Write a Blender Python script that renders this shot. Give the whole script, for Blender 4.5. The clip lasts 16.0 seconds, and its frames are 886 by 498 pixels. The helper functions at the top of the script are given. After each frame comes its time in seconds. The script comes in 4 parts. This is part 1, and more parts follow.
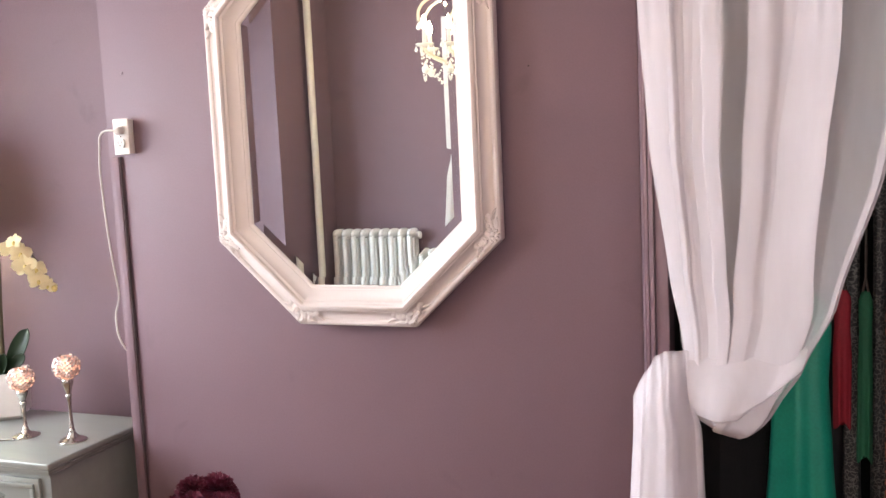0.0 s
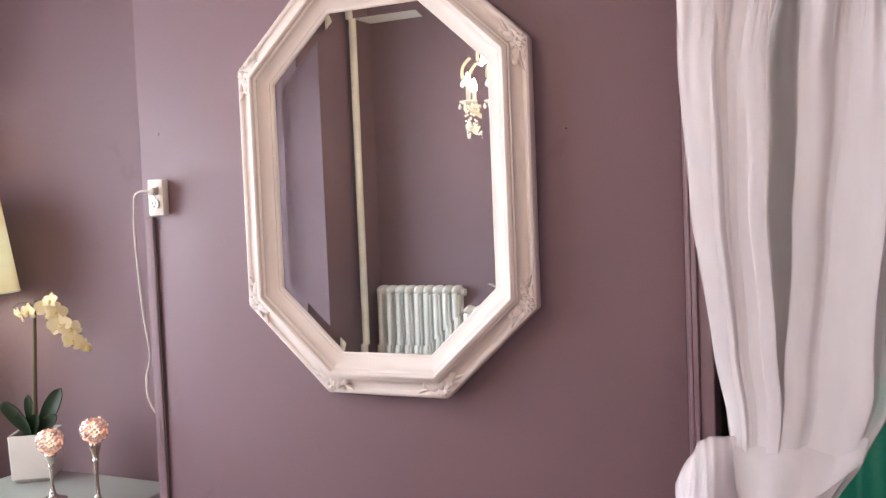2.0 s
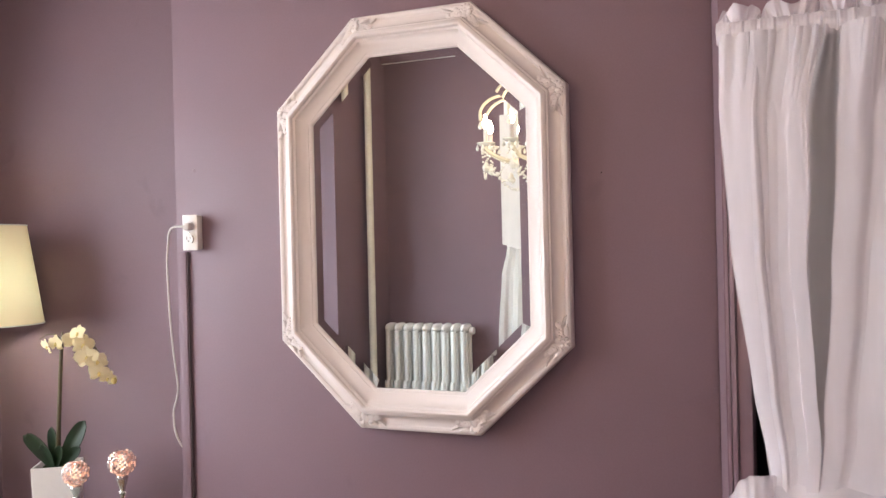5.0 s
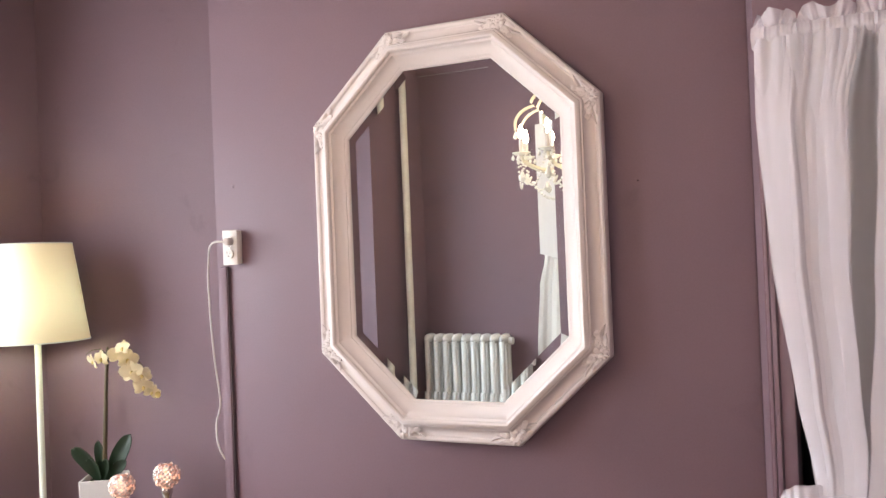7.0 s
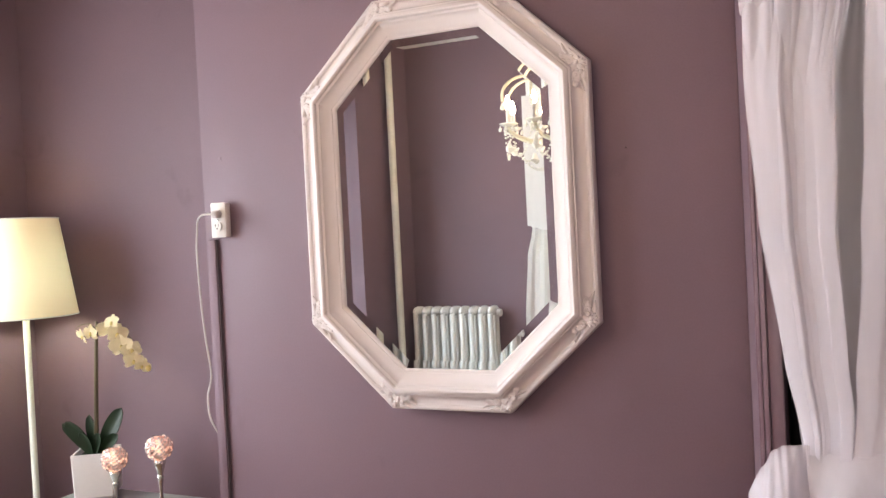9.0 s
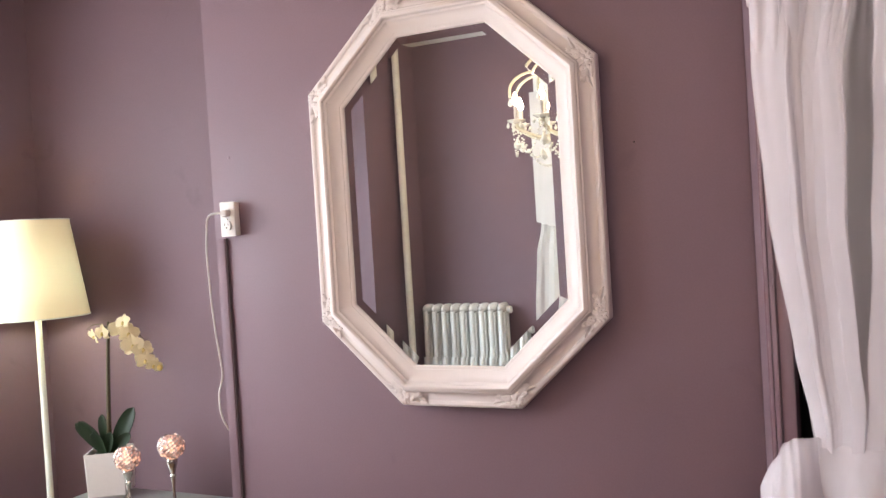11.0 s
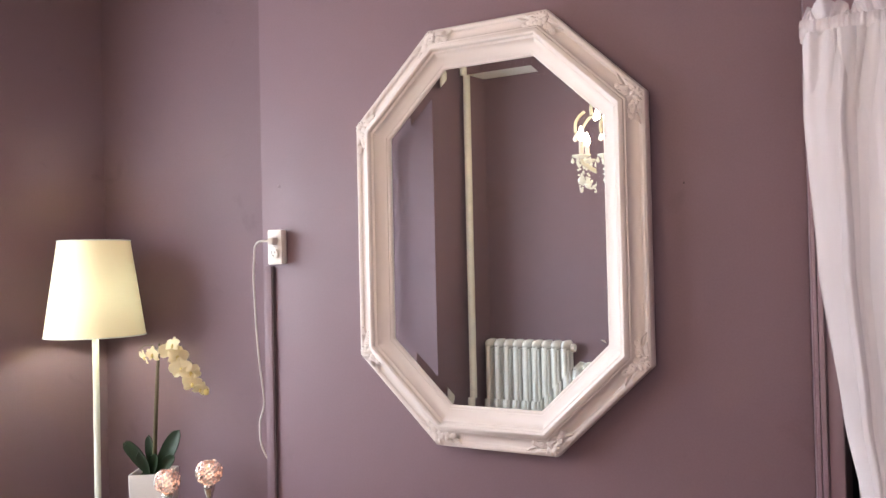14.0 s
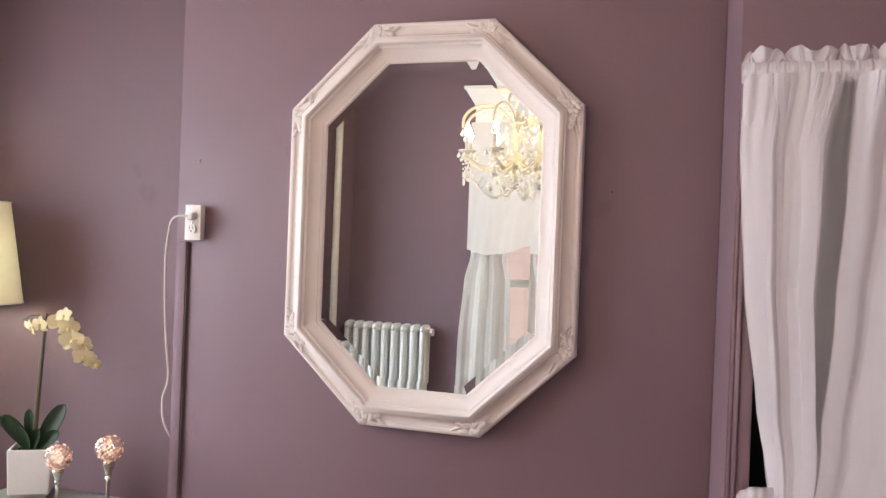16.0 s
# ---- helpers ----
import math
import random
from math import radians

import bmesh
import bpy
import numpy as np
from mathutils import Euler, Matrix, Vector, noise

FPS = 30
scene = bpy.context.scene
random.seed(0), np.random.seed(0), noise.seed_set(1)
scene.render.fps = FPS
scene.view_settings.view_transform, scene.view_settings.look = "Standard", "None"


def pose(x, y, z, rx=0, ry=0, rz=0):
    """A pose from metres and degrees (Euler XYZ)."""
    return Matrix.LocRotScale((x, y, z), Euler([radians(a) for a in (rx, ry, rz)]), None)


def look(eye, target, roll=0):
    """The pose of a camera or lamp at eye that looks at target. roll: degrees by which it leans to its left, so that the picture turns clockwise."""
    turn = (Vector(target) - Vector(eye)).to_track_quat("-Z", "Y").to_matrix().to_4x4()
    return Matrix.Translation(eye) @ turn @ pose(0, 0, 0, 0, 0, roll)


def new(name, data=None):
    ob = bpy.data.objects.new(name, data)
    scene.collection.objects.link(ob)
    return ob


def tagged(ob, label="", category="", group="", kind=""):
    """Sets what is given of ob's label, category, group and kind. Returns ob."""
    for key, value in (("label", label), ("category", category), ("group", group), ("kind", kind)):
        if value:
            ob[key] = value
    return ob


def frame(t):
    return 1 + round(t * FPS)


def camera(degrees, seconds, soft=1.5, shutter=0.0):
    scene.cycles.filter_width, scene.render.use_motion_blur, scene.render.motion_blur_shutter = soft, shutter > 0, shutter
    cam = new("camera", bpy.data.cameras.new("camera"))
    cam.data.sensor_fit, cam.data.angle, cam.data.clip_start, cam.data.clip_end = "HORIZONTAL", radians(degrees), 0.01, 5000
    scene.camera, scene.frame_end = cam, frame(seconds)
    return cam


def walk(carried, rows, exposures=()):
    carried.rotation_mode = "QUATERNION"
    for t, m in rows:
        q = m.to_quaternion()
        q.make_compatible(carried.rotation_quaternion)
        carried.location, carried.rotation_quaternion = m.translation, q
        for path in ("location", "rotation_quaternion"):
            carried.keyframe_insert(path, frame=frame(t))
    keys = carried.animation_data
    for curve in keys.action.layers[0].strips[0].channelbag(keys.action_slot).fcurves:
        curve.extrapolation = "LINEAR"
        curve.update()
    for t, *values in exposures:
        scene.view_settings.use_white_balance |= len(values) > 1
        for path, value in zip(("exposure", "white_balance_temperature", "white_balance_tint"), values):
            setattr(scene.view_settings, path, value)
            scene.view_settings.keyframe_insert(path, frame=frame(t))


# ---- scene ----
cam = camera(53.9, 16.0)
PATH = [
    (0, (1.118, -2.303, 1.435), (0.414, -0.443, 1.222), -2.6),
    (0.5, (1.131, -2.26, 1.463), (0.327, -0.435, 1.316), -2.9),
    (1, (1.114, -2.239, 1.474), (0.295, -0.417, 1.375), -1.3),
    (1.5, (1.123, -2.213, 1.473), (0.332, -0.378, 1.383), -2.7),
    (2, (1.135, -2.189, 1.47), (0.318, -0.366, 1.377), -2.3),
    (2.5, (1.137, -2.177, 1.475), (0.294, -0.364, 1.4), -2.6),
    (3, (1.111, -2.191, 1.485), (0.269, -0.378, 1.457), -2.4),
    (3.5, (1.072, -2.231, 1.492), (0.246, -0.409, 1.485), -1.5),
    (4, (1.049, -2.269, 1.484), (0.259, -0.432, 1.482), -0.9),
    (6.5, (1.04, -2.292, 1.476), (0.203, -0.476, 1.467), -2.8),
    (7, (1.049, -2.291, 1.48), (0.175, -0.492, 1.5), -2.3),
    (7.5, (1.047, -2.295, 1.477), (0.18, -0.493, 1.484), -2.1),
    (8, (1.05, -2.299, 1.474), (0.199, -0.49, 1.465), -2.8),
    (8.5, (1.042, -2.3, 1.467), (0.197, -0.488, 1.434), -2.8),
    (11, (1.045, -2.301, 1.459), (0.177, -0.499, 1.418), -3.5),
    (11.5, (1.045, -2.297, 1.457), (0.172, -0.499, 1.407), -3.5),
    (12, (1.076, -2.273, 1.473), (0.189, -0.481, 1.48), -4.1),
    (12.5, (1.12, -2.241, 1.496), (0.212, -0.46, 1.563), -0.2),
    (13, (1.146, -2.196, 1.485), (0.13, -0.474, 1.514), -1.9),
    (13.5, (1.164, -2.178, 1.477), (0.104, -0.482, 1.481), -3.0),
    (14, (1.124, -2.189, 1.471), (0.09, -0.477, 1.507), -1.3),
    (14.5, (1.05, -2.272, 1.478), (0.209, -0.457, 1.467), -2.0),
    (15, (0.948, -2.363, 1.478), (0.207, -0.506, 1.434), -0.5),
    (15.5, (0.9, -2.396, 1.49), (0.23, -0.512, 1.452), 1.1),
    (16, (0.854, -2.442, 1.496), (0.211, -0.548, 1.489), 2.2),
]
EXPOSURE = [(0, 0.42), (0.5, 0.44), (1, 0.36), (2, 0.2), (3.5, 0.1), (7, 0.1), (11, 0.1), (14, 0.1), (16, -0.08)]
walk(cam, [(t, look(eye, target, roll)) for t, eye, target, roll in PATH], EXPOSURE)

# ---------------------------------------------------------------- world and light
world = bpy.data.worlds.new("world")
scene.world = world
world.use_nodes = True
wn = world.node_tree
sky = wn.nodes.new("ShaderNodeTexSky")
sky.sky_type, sky.sun_disc = "NISHITA", False
sky.sun_elevation, sky.sun_rotation = radians(40), radians(250)
wn.links.new(sky.outputs[0], wn.nodes["Background"].inputs[0])
wn.nodes["Background"].inputs[1].default_value = 0.15

sun = new("sun", bpy.data.lights.new("sun", "SUN"))
sun.data.energy, sun.data.angle, sun.data.color = 5.0, radians(1), (1, 0.95, 0.88)
sun.matrix_world = look((6, 3, 8), (0, -8, 0))


def window_lamp(name, eye, target, wide, high, watts, color):
    lamp = new(name, bpy.data.lights.new(name, "AREA"))
    lamp.data.shape, lamp.data.size, lamp.data.size_y = "RECTANGLE", wide, high
    lamp.data.energy, lamp.data.color = watts, color
    lamp.matrix_world = look(eye, target)
    return lamp


# Shop window sky light, and a fill in the back window's added, unseen stretch.
window_lamp("shop_window_daylight", (-2.55, -1.35, 1.75), (0, -1.35, 0.65), 2.6, 1.9, 142, (0.83, 0.915, 0.985))
window_lamp("back_window_fill", (1.45, -3.235, 1.5), (1.2, 0, 1.1), 1.6, 1.36, 13.5, (1.0, 0.93, 0.93))


# ---------------------------------------------------------------- materials
def material(name, color, rough=0.5, metal=0.0, spread=0.08, grain=60.0, stain=3.0, bump=0.05, coat=0.0, stretch=(1, 1, 1), random_tint=0.0, scuffs=0.0):
    """A paint, cloth, metal or stone: base colour broken by grain and by large stains, with a fine relief."""
    m = bpy.data.materials.new(name)
    m.use_nodes = True
    nt, L = m.node_tree, m.node_tree.links
    bsdf = nt.nodes["Principled BSDF"]
    tc = nt.nodes.new("ShaderNodeTexCoord")
    mp = nt.nodes.new("ShaderNodeMapping")
    mp.inputs["Scale"].default_value = stretch
    L.new(tc.outputs["Object"], mp.inputs[0])
    fine, wide = nt.nodes.new("ShaderNodeTexNoise"), nt.nodes.new("ShaderNodeTexNoise")
    fine.inputs["Scale"].default_value, wide.inputs["Scale"].default_value = grain, stain
    fine.inputs["Detail"].default_value, wide.inputs["Detail"].default_value = 4, 5
    L.new(mp.outputs[0], fine.inputs[0])
    L.new(mp.outputs[0], wide.inputs[0])
    add = nt.nodes.new("ShaderNodeMath")
    add.operation = "ADD"
    L.new(fine.outputs[0], add.inputs[0])
    L.new(wide.outputs[0], add.inputs[1])
    span = nt.nodes.new("ShaderNodeMapRange")
    span.inputs[1].default_value, span.inputs[2].default_value = 0.6, 1.4
    span.inputs[3].default_value, span.inputs[4].default_value = 1 - spread, 1 + spread
    L.new(add.outputs[0], span.inputs[0])
    mul = nt.nodes.new("ShaderNodeVectorMath")
    mul.operation = "SCALE"
    mul.inputs[0].default_value = color
    factor = span.outputs[0]
    if scuffs:
        mark = nt.nodes.new("ShaderNodeTexNoise")
        mark.inputs["Scale"].default_value, mark.inputs["Detail"].default_value, mark.inputs["Distortion"].default_value = 5.5, 6, 0.6
        L.new(mp.outputs[0], mark.inputs[0])
        cut = nt.nodes.new("ShaderNodeMapRange")
        cut.inputs[1].default_value, cut.inputs[2].default_value = 0.66, 0.74
        cut.inputs[3].default_value, cut.inputs[4].default_value = 1.0, 1.0 - scuffs
        L.new(mark.outputs[0], cut.inputs[0])
        both = nt.nodes.new("ShaderNodeMath")
        both.operation = "MULTIPLY"
        L.new(factor, both.inputs[0])
        L.new(cut.outputs[0], both.inputs[1])
        factor = both.outputs[0]
    L.new(factor, mul.inputs["Scale"])
    out = mul.outputs[0]
    if random_tint:
        info = nt.nodes.new("ShaderNodeObjectInfo")
        hsv = nt.nodes.new("ShaderNodeHueSaturation")
        rng = nt.nodes.new("ShaderNodeMapRange")
        rng.inputs[3].default_value, rng.inputs[4].default_value = 1 - random_tint, 1 + random_tint
        L.new(info.outputs["Random"], rng.inputs[0])
        L.new(rng.outputs[0], hsv.inputs["Value"])
        L.new(out, hsv.inputs["Color"])
        out = hsv.outputs[0]
    L.new(out, bsdf.inputs["Base Color"])
    ro = nt.nodes.new("ShaderNodeMapRange")
    ro.inputs[1].default_value, ro.inputs[2].default_value = 0.3, 0.7
    ro.inputs[3].default_value, ro.inputs[4].default_value = max(rough - 0.06, 0.02), min(rough + 0.06, 1)
    L.new(wide.outputs[0], ro.inputs[0])
    L.new(ro.outputs[0], bsdf.inputs["Roughness"])
    bsdf.inputs["Metallic"].default_value = metal
    bsdf.inputs["Coat Weight"].default_value = coat
    if bump:
        b = nt.nodes.new("ShaderNodeBump")
        b.inputs["Strength"].default_value, b.inputs["Distance"].default_value = bump, 0.004
        L.new(fine.outputs[0], b.inputs["Height"])
        L.new(b.outputs[0], bsdf.inputs["Normal"])
    return m


def glow_material(name, color, strength):
    m = bpy.data.materials.new(name)
    m.use_nodes = True
    b = m.node_tree.nodes["Principled BSDF"]
    b.inputs["Base Color"].default_value = (*color, 1)
    b.inputs["Emission Color"].default_value = (*color, 1)
    b.inputs["Emission Strength"].default_value = strength
    return m


def sheer_material(name, color, cover, through_share=0.5, grain=700.0):
    """Thin woven cloth: partly open weave, the threads partly letting light through."""
    m = bpy.data.materials.new(name)
    m.use_nodes = True
    nt, L = m.node_tree, m.node_tree.links
    nt.nodes.remove(nt.nodes["Principled BSDF"])
    out = nt.nodes["Material Output"]
    tc = nt.nodes.new("ShaderNodeTexCoord")
    mp = nt.nodes.new("ShaderNodeMapping")
    mp.inputs["Scale"].default_value = (1, 1, 0.15)
    nz = nt.nodes.new("ShaderNodeTexNoise")
    nz.inputs["Scale"].default_value, nz.inputs["Detail"].default_value = 40, 5
    L.new(tc.outputs["Object"], mp.inputs[0])
    L.new(mp.outputs[0], nz.inputs[0])
    rng = nt.nodes.new("ShaderNodeMapRange")
    rng.inputs[3].default_value, rng.inputs[4].default_value = cover * 0.9, min(cover * 1.1, 1.0)
    L.new(nz.outputs[0], rng.inputs[0])
    dif, tra = nt.nodes.new("ShaderNodeBsdfDiffuse"), nt.nodes.new("ShaderNodeBsdfTranslucent")
    dif.inputs[0].default_value = tra.inputs[0].default_value = (*color, 1)
    tp = nt.nodes.new("ShaderNodeBsdfTransparent")
    a, b = nt.nodes.new("ShaderNodeMixShader"), nt.nodes.new("ShaderNodeMixShader")
    a.inputs[0].default_value = through_share
    L.new(dif.outputs[0], a.inputs[1])
    L.new(tra.outputs[0], a.inputs[2])
    L.new(rng.outputs[0], b.inputs[0])
    L.new(tp.outputs[0], b.inputs[1])
    L.new(a.outputs[0], b.inputs[2])
    L.new(b.outputs[0], out.inputs[0])
    return m


def glass_material(name, color=(1, 1, 1), rough=0.0, ior=1.45, clear=1.0):
    m = bpy.data.materials.new(name)
    m.use_nodes = True
    b = m.node_tree.nodes["Principled BSDF"]
    b.inputs["Base Color"].default_value = (*color, 1)
    b.inputs["Roughness"].default_value = rough
    b.inputs["IOR"].default_value = ior
    b.inputs["Transmission Weight"].default_value = clear
    return m


def print_material(name, ground, figure, scale):
    """Cloth with a broken two-tone print of blots and veins."""
    m = bpy.data.materials.new(name)
    m.use_nodes = True
    nt, L = m.node_tree, m.node_tree.links
    tc, nz, vo, mix, ramp = (nt.nodes.new("ShaderNode" + k) for k in ("TexCoord", "TexNoise", "TexVoronoi", "VectorMath", "ValToRGB"))
    nz.inputs["Scale"].default_value, vo.inputs["Scale"].default_value = scale * 0.5, scale
    vo.feature = "DISTANCE_TO_EDGE"
    mix.operation = "MULTIPLY_ADD"
    mix.inputs[1].default_value = (0.03, 0.03, 0.03)
    L.new(tc.outputs["Object"], nz.inputs[0])
    L.new(nz.outputs["Color"], mix.inputs[0])
    L.new(tc.outputs["Object"], mix.inputs[2])
    L.new(mix.outputs[0], vo.inputs[0])
    ramp.color_ramp.elements[0].position, ramp.color_ramp.elements[0].color = 0.045, (*figure, 1)
    ramp.color_ramp.elements[1].position, ramp.color_ramp.elements[1].color = 0.085, (*ground, 1)
    L.new(vo.outputs["Distance"], ramp.inputs[0])
    L.new(ramp.outputs[0], nt.nodes["Principled BSDF"].inputs["Base Color"])
    nt.nodes["Principled BSDF"].inputs["Roughness"].default_value = 0.55
    return m


def brick_material(name):
    m = bpy.data.materials.new(name)
    m.use_nodes = True
    nt, L = m.node_tree, m.node_tree.links
    b = nt.nodes["Principled BSDF"]
    tc = nt.nodes.new("ShaderNodeTexCoord")
    mp = nt.nodes.new("ShaderNodeMapping")
    mp.inputs["Rotation"].default_value = (radians(-90), 0, 0)
    br = nt.nodes.new("ShaderNodeTexBrick")
    br.inputs["Color1"].default_value, br.inputs["Color2"].default_value = (0.66, 0.42, 0.36, 1), (0.72, 0.48, 0.42, 1)
    br.inputs["Mortar"].default_value = (0.6, 0.52, 0.47, 1)
    br.inputs["Scale"].default_value = 4.5
    L.new(tc.outputs["Object"], mp.inputs[0])
    L.new(mp.outputs[0], br.inputs[0])
    L.new(br.outputs[0], b.inputs["Base Color"])
    b.inputs["Roughness"].default_value = 0.9
    return m


WALL = material("mauve_wall_paint", (0.165, 0.1, 0.12), 0.62, scuffs=0.12, spread=0.065, grain=180, stain=1.6, bump=0.1)
WALL.node_tree.nodes["Principled BSDF"].inputs["Specular IOR Level"].default_value = 0.33
TRIM = material("mauve_trim_paint", (0.176, 0.105, 0.127), 0.3, spread=0.04, grain=90, stain=4, bump=0.05)
CEIL = material("white_ceiling_paint", (0.78, 0.77, 0.75), 0.7, spread=0.03, grain=90, bump=0.1)
FLOOR = material("dark_oak_boards", (0.16, 0.09, 0.05), 0.4, spread=0.3, grain=14, stain=2, bump=0.1, stretch=(1, 9, 1), random_tint=0.2)
FRAME = material("white_frame_lacquer", (0.6, 0.52, 0.505), 0.5, spread=0.012, grain=70, stain=9, bump=0.03)
FRAME.node_tree.nodes["Principled BSDF"].inputs["Specular IOR Level"].default_value = 0.3
MIRROR = material("silvered_glass", (0.84, 0.885, 0.895), 0.02, 1.0, spread=0.005, grain=2, stain=1, bump=0)
MIRROR.node_tree.nodes["Principled BSDF"].inputs["Roughness"].default_value = 0.0
for link in list(MIRROR.node_tree.links):
    if link.to_socket.name == "Roughness":
        MIRROR.node_tree.links.remove(link)
# A thin uneven veil mixed in to lift and grey the reflection like haze.
mn = MIRROR.node_tree
haze, haze_mix, haze_noise, haze_range = mn.nodes.new("ShaderNodeBsdfDiffuse"), mn.nodes.new("ShaderNodeMixShader"), mn.nodes.new("ShaderNodeTexNoise"), mn.nodes.new("ShaderNodeMapRange")
haze.inputs[0].default_value = (0.78, 0.8, 0.84, 1)
haze_noise.inputs["Scale"].default_value, haze_noise.inputs["Detail"].default_value = 5, 3
haze_range.inputs[3].default_value, haze_range.inputs[4].default_value = 0.005, 0.014
mn.links.new(haze_noise.outputs[0], haze_range.inputs[0])
mn.links.new(haze_range.outputs[0], haze_mix.inputs[0])
mn.links.new(mn.nodes["Principled BSDF"].outputs[0], haze_mix.inputs[1])
mn.links.new(haze.outputs[0], haze_mix.inputs[2])
mn.links.new(haze_mix.outputs[0], mn.nodes["Material Output"].inputs[0])
SHEER = sheer_material("white_voile", (0.9, 0.835, 0.89), 0.31, 0.16)
# One voile, two tones: panel lightened as if lit, valance dimmed against glare.
VOILE_LIT = sheer_material("white_voile_lit", (0.97, 0.94, 0.9), 0.9, 0.66)
VOILE_DIM = sheer_material("white_voile_dimmed", (0.7, 0.67, 0.66), 0.97, 0.05)
PLASTIC = material("ivory_plastic", (0.58, 0.52, 0.49), 0.35, spread=0.03, bump=0.02)
SLOT = material("dark_slots", (0.03, 0.025, 0.025), 0.6, spread=0.1, bump=0)
CORD = material("cream_cord_plastic", (0.54, 0.475, 0.45), 0.5, spread=0.05, bump=0.02)
SILVERPAINT = material("silver_grey_paint", (0.262, 0.265, 0.25), 0.3, 0.25, spread=0.08, grain=24, stain=3, bump=0.06, stretch=(0.25, 1, 1))
SILVER = material("polished_silver", (0.56, 0.52, 0.48), 0.16, 1.0, spread=0.08, grain=30, bump=0.02)
POT = material("white_ceramic", (0.54, 0.48, 0.455), 0.35, spread=0.03, bump=0.02)
LEAF = material("dark_orchid_leaf", (0.008, 0.021, 0.006), 0.42, spread=0.3, grain=40, stain=12, bump=0.1)
STEM = material("brown_green_stem", (0.07, 0.052, 0.022), 0.5, spread=0.25, grain=60, bump=0.1)
PETAL = sheer_material("cream_petal", (0.86, 0.75, 0.5), 1.0, 0.35)
LIP = material("yellow_orchid_lip", (0.7, 0.55, 0.2), 0.5, spread=0.2, bump=0.05)
SOIL = material("dark_moss", (0.03, 0.035, 0.015), 0.9, spread=0.4, bump=0.3)
SHADE = sheer_material("cream_linen_shade", (0.97, 0.84, 0.56), 1.12, 0.048)
POLE = material("cream_metal", (0.7, 0.69, 0.6), 0.35, spread=0.04, bump=0.02)
BULB = glow_material("lamp_bulb_glow", (0.84, 1.0, 0.88), 280)
CANDLE = glow_material("candle_bulb_glow", (1.0, 0.75, 0.49), 400)
TEALIGHT = glow_material("tea_light_glow", (1.0, 0.68, 0.5), 2.6)
CRYSTAL = glass_material("cut_crystal", (1.0, 0.95, 0.86), 0.03, 1.5, 0.55)
ARMGLASS = glass_material("warm_glass_arm", (1.0, 0.9, 0.7), 0.12, 1.45, 0.3)
PEARL = glass_material("milky_bead_glass", (1.0, 0.94, 0.84), 0.1, 1.5, 0.15)
GOLD = material("pale_gilt_metal", (0.75, 0.58, 0.34), 0.25, 1.0, spread=0.1, bump=0.02)
MOSAIC = material("pink_mosaic_glass", (0.5, 0.36, 0.33), 0.12, 0.45, spread=0.2, grain=30, bump=0.02, random_tint=0.75, coat=0.5)
LITBEAD = sheer_material("lit_rose_bead_glass", (1.0, 0.82, 0.7), 0.9, 0.8)
CRYSTALBEAD = material("clear_bead_glass", (0.72, 0.66, 0.64), 0.08, 0.7, spread=0.2, grain=30, bump=0.02, coat=0.5)
MOSAICBODY = sheer_material("rose_glass_body", (0.8, 0.5, 0.42), 0.4, 0.8)
RADPAINT = material("white_radiator_enamel", (0.8, 0.79, 0.76), 0.35, spread=0.06, grain=50, stain=7, bump=0.1)
PIPE = material("cream_pipe_enamel", (0.66, 0.6, 0.5), 0.4, spread=0.12, grain=30, stain=4, bump=0.1)
WHITEWOOD = material("white_window_paint", (0.8, 0.79, 0.77), 0.4, spread=0.04, bump=0.05)
PANE = glass_material("window_glass")
BRICK = brick_material("red_brick")
GROUND = material("street_asphalt", (0.06, 0.06, 0.06), 0.9, spread=0.2, grain=40, bump=0.3)
BLACK = material("black_cloth", (0.004, 0.004, 0.0045), 0.9, spread=0.3, grain=200, bump=0.2)
TEAL = material("teal_satin", (0.012, 0.29, 0.2), 0.4, spread=0.15, grain=150, stain=5, bump=0.05)
RED = material("crimson_cloth", (0.26, 0.008, 0.02), 0.7, spread=0.2, grain=150, bump=0.1)
GREEN = material("bottle_green_cloth", (0.008, 0.1, 0.045), 0.7, spread=0.2, grain=150, bump=0.1)
LACE = print_material("grey_printed_cloth", (0.012, 0.012, 0.013), (0.11, 0.105, 0.095), 80)
RUST = print_material("rust_sequin_cloth", (0.06, 0.012, 0.01), (0.42, 0.1, 0.05), 60)
GREYCLOTH = material("grey_satin", (0.045, 0.04, 0.045), 0.5, spread=0.1, grain=150, bump=0.05)
WHITECLOTH = material("white_ribbon", (0.75, 0.72, 0.7), 0.5, spread=0.05, bump=0.05)
# Closet walls coloured dark so the unlit opening reads as shade.
CLOSET = material("closet_shade_tone", (0.06, 0.045, 0.045), 0.8, spread=0.1, bump=0.1)
BURGUNDY = material("burgundy_petals", (0.1, 0.006, 0.025), 0.7, spread=0.3, grain=80, stain=30, bump=0.1, random_tint=0.4)
DARKVASE = material("smoked_vase", (0.05, 0.04, 0.045), 0.2, spread=0.1, bump=0.02)
# Dark plum for the raceway's painted shadow line and the nail mark.
SHADOWNAIL = material("plum_shadow_and_nail", (0.045, 0.024, 0.028), 0.85, spread=0.15, bump=0.02)
DARKMETAL = material("tarnished_metal", (0.12, 0.1, 0.09), 0.35, 1.0, spread=0.2, bump=0.05)


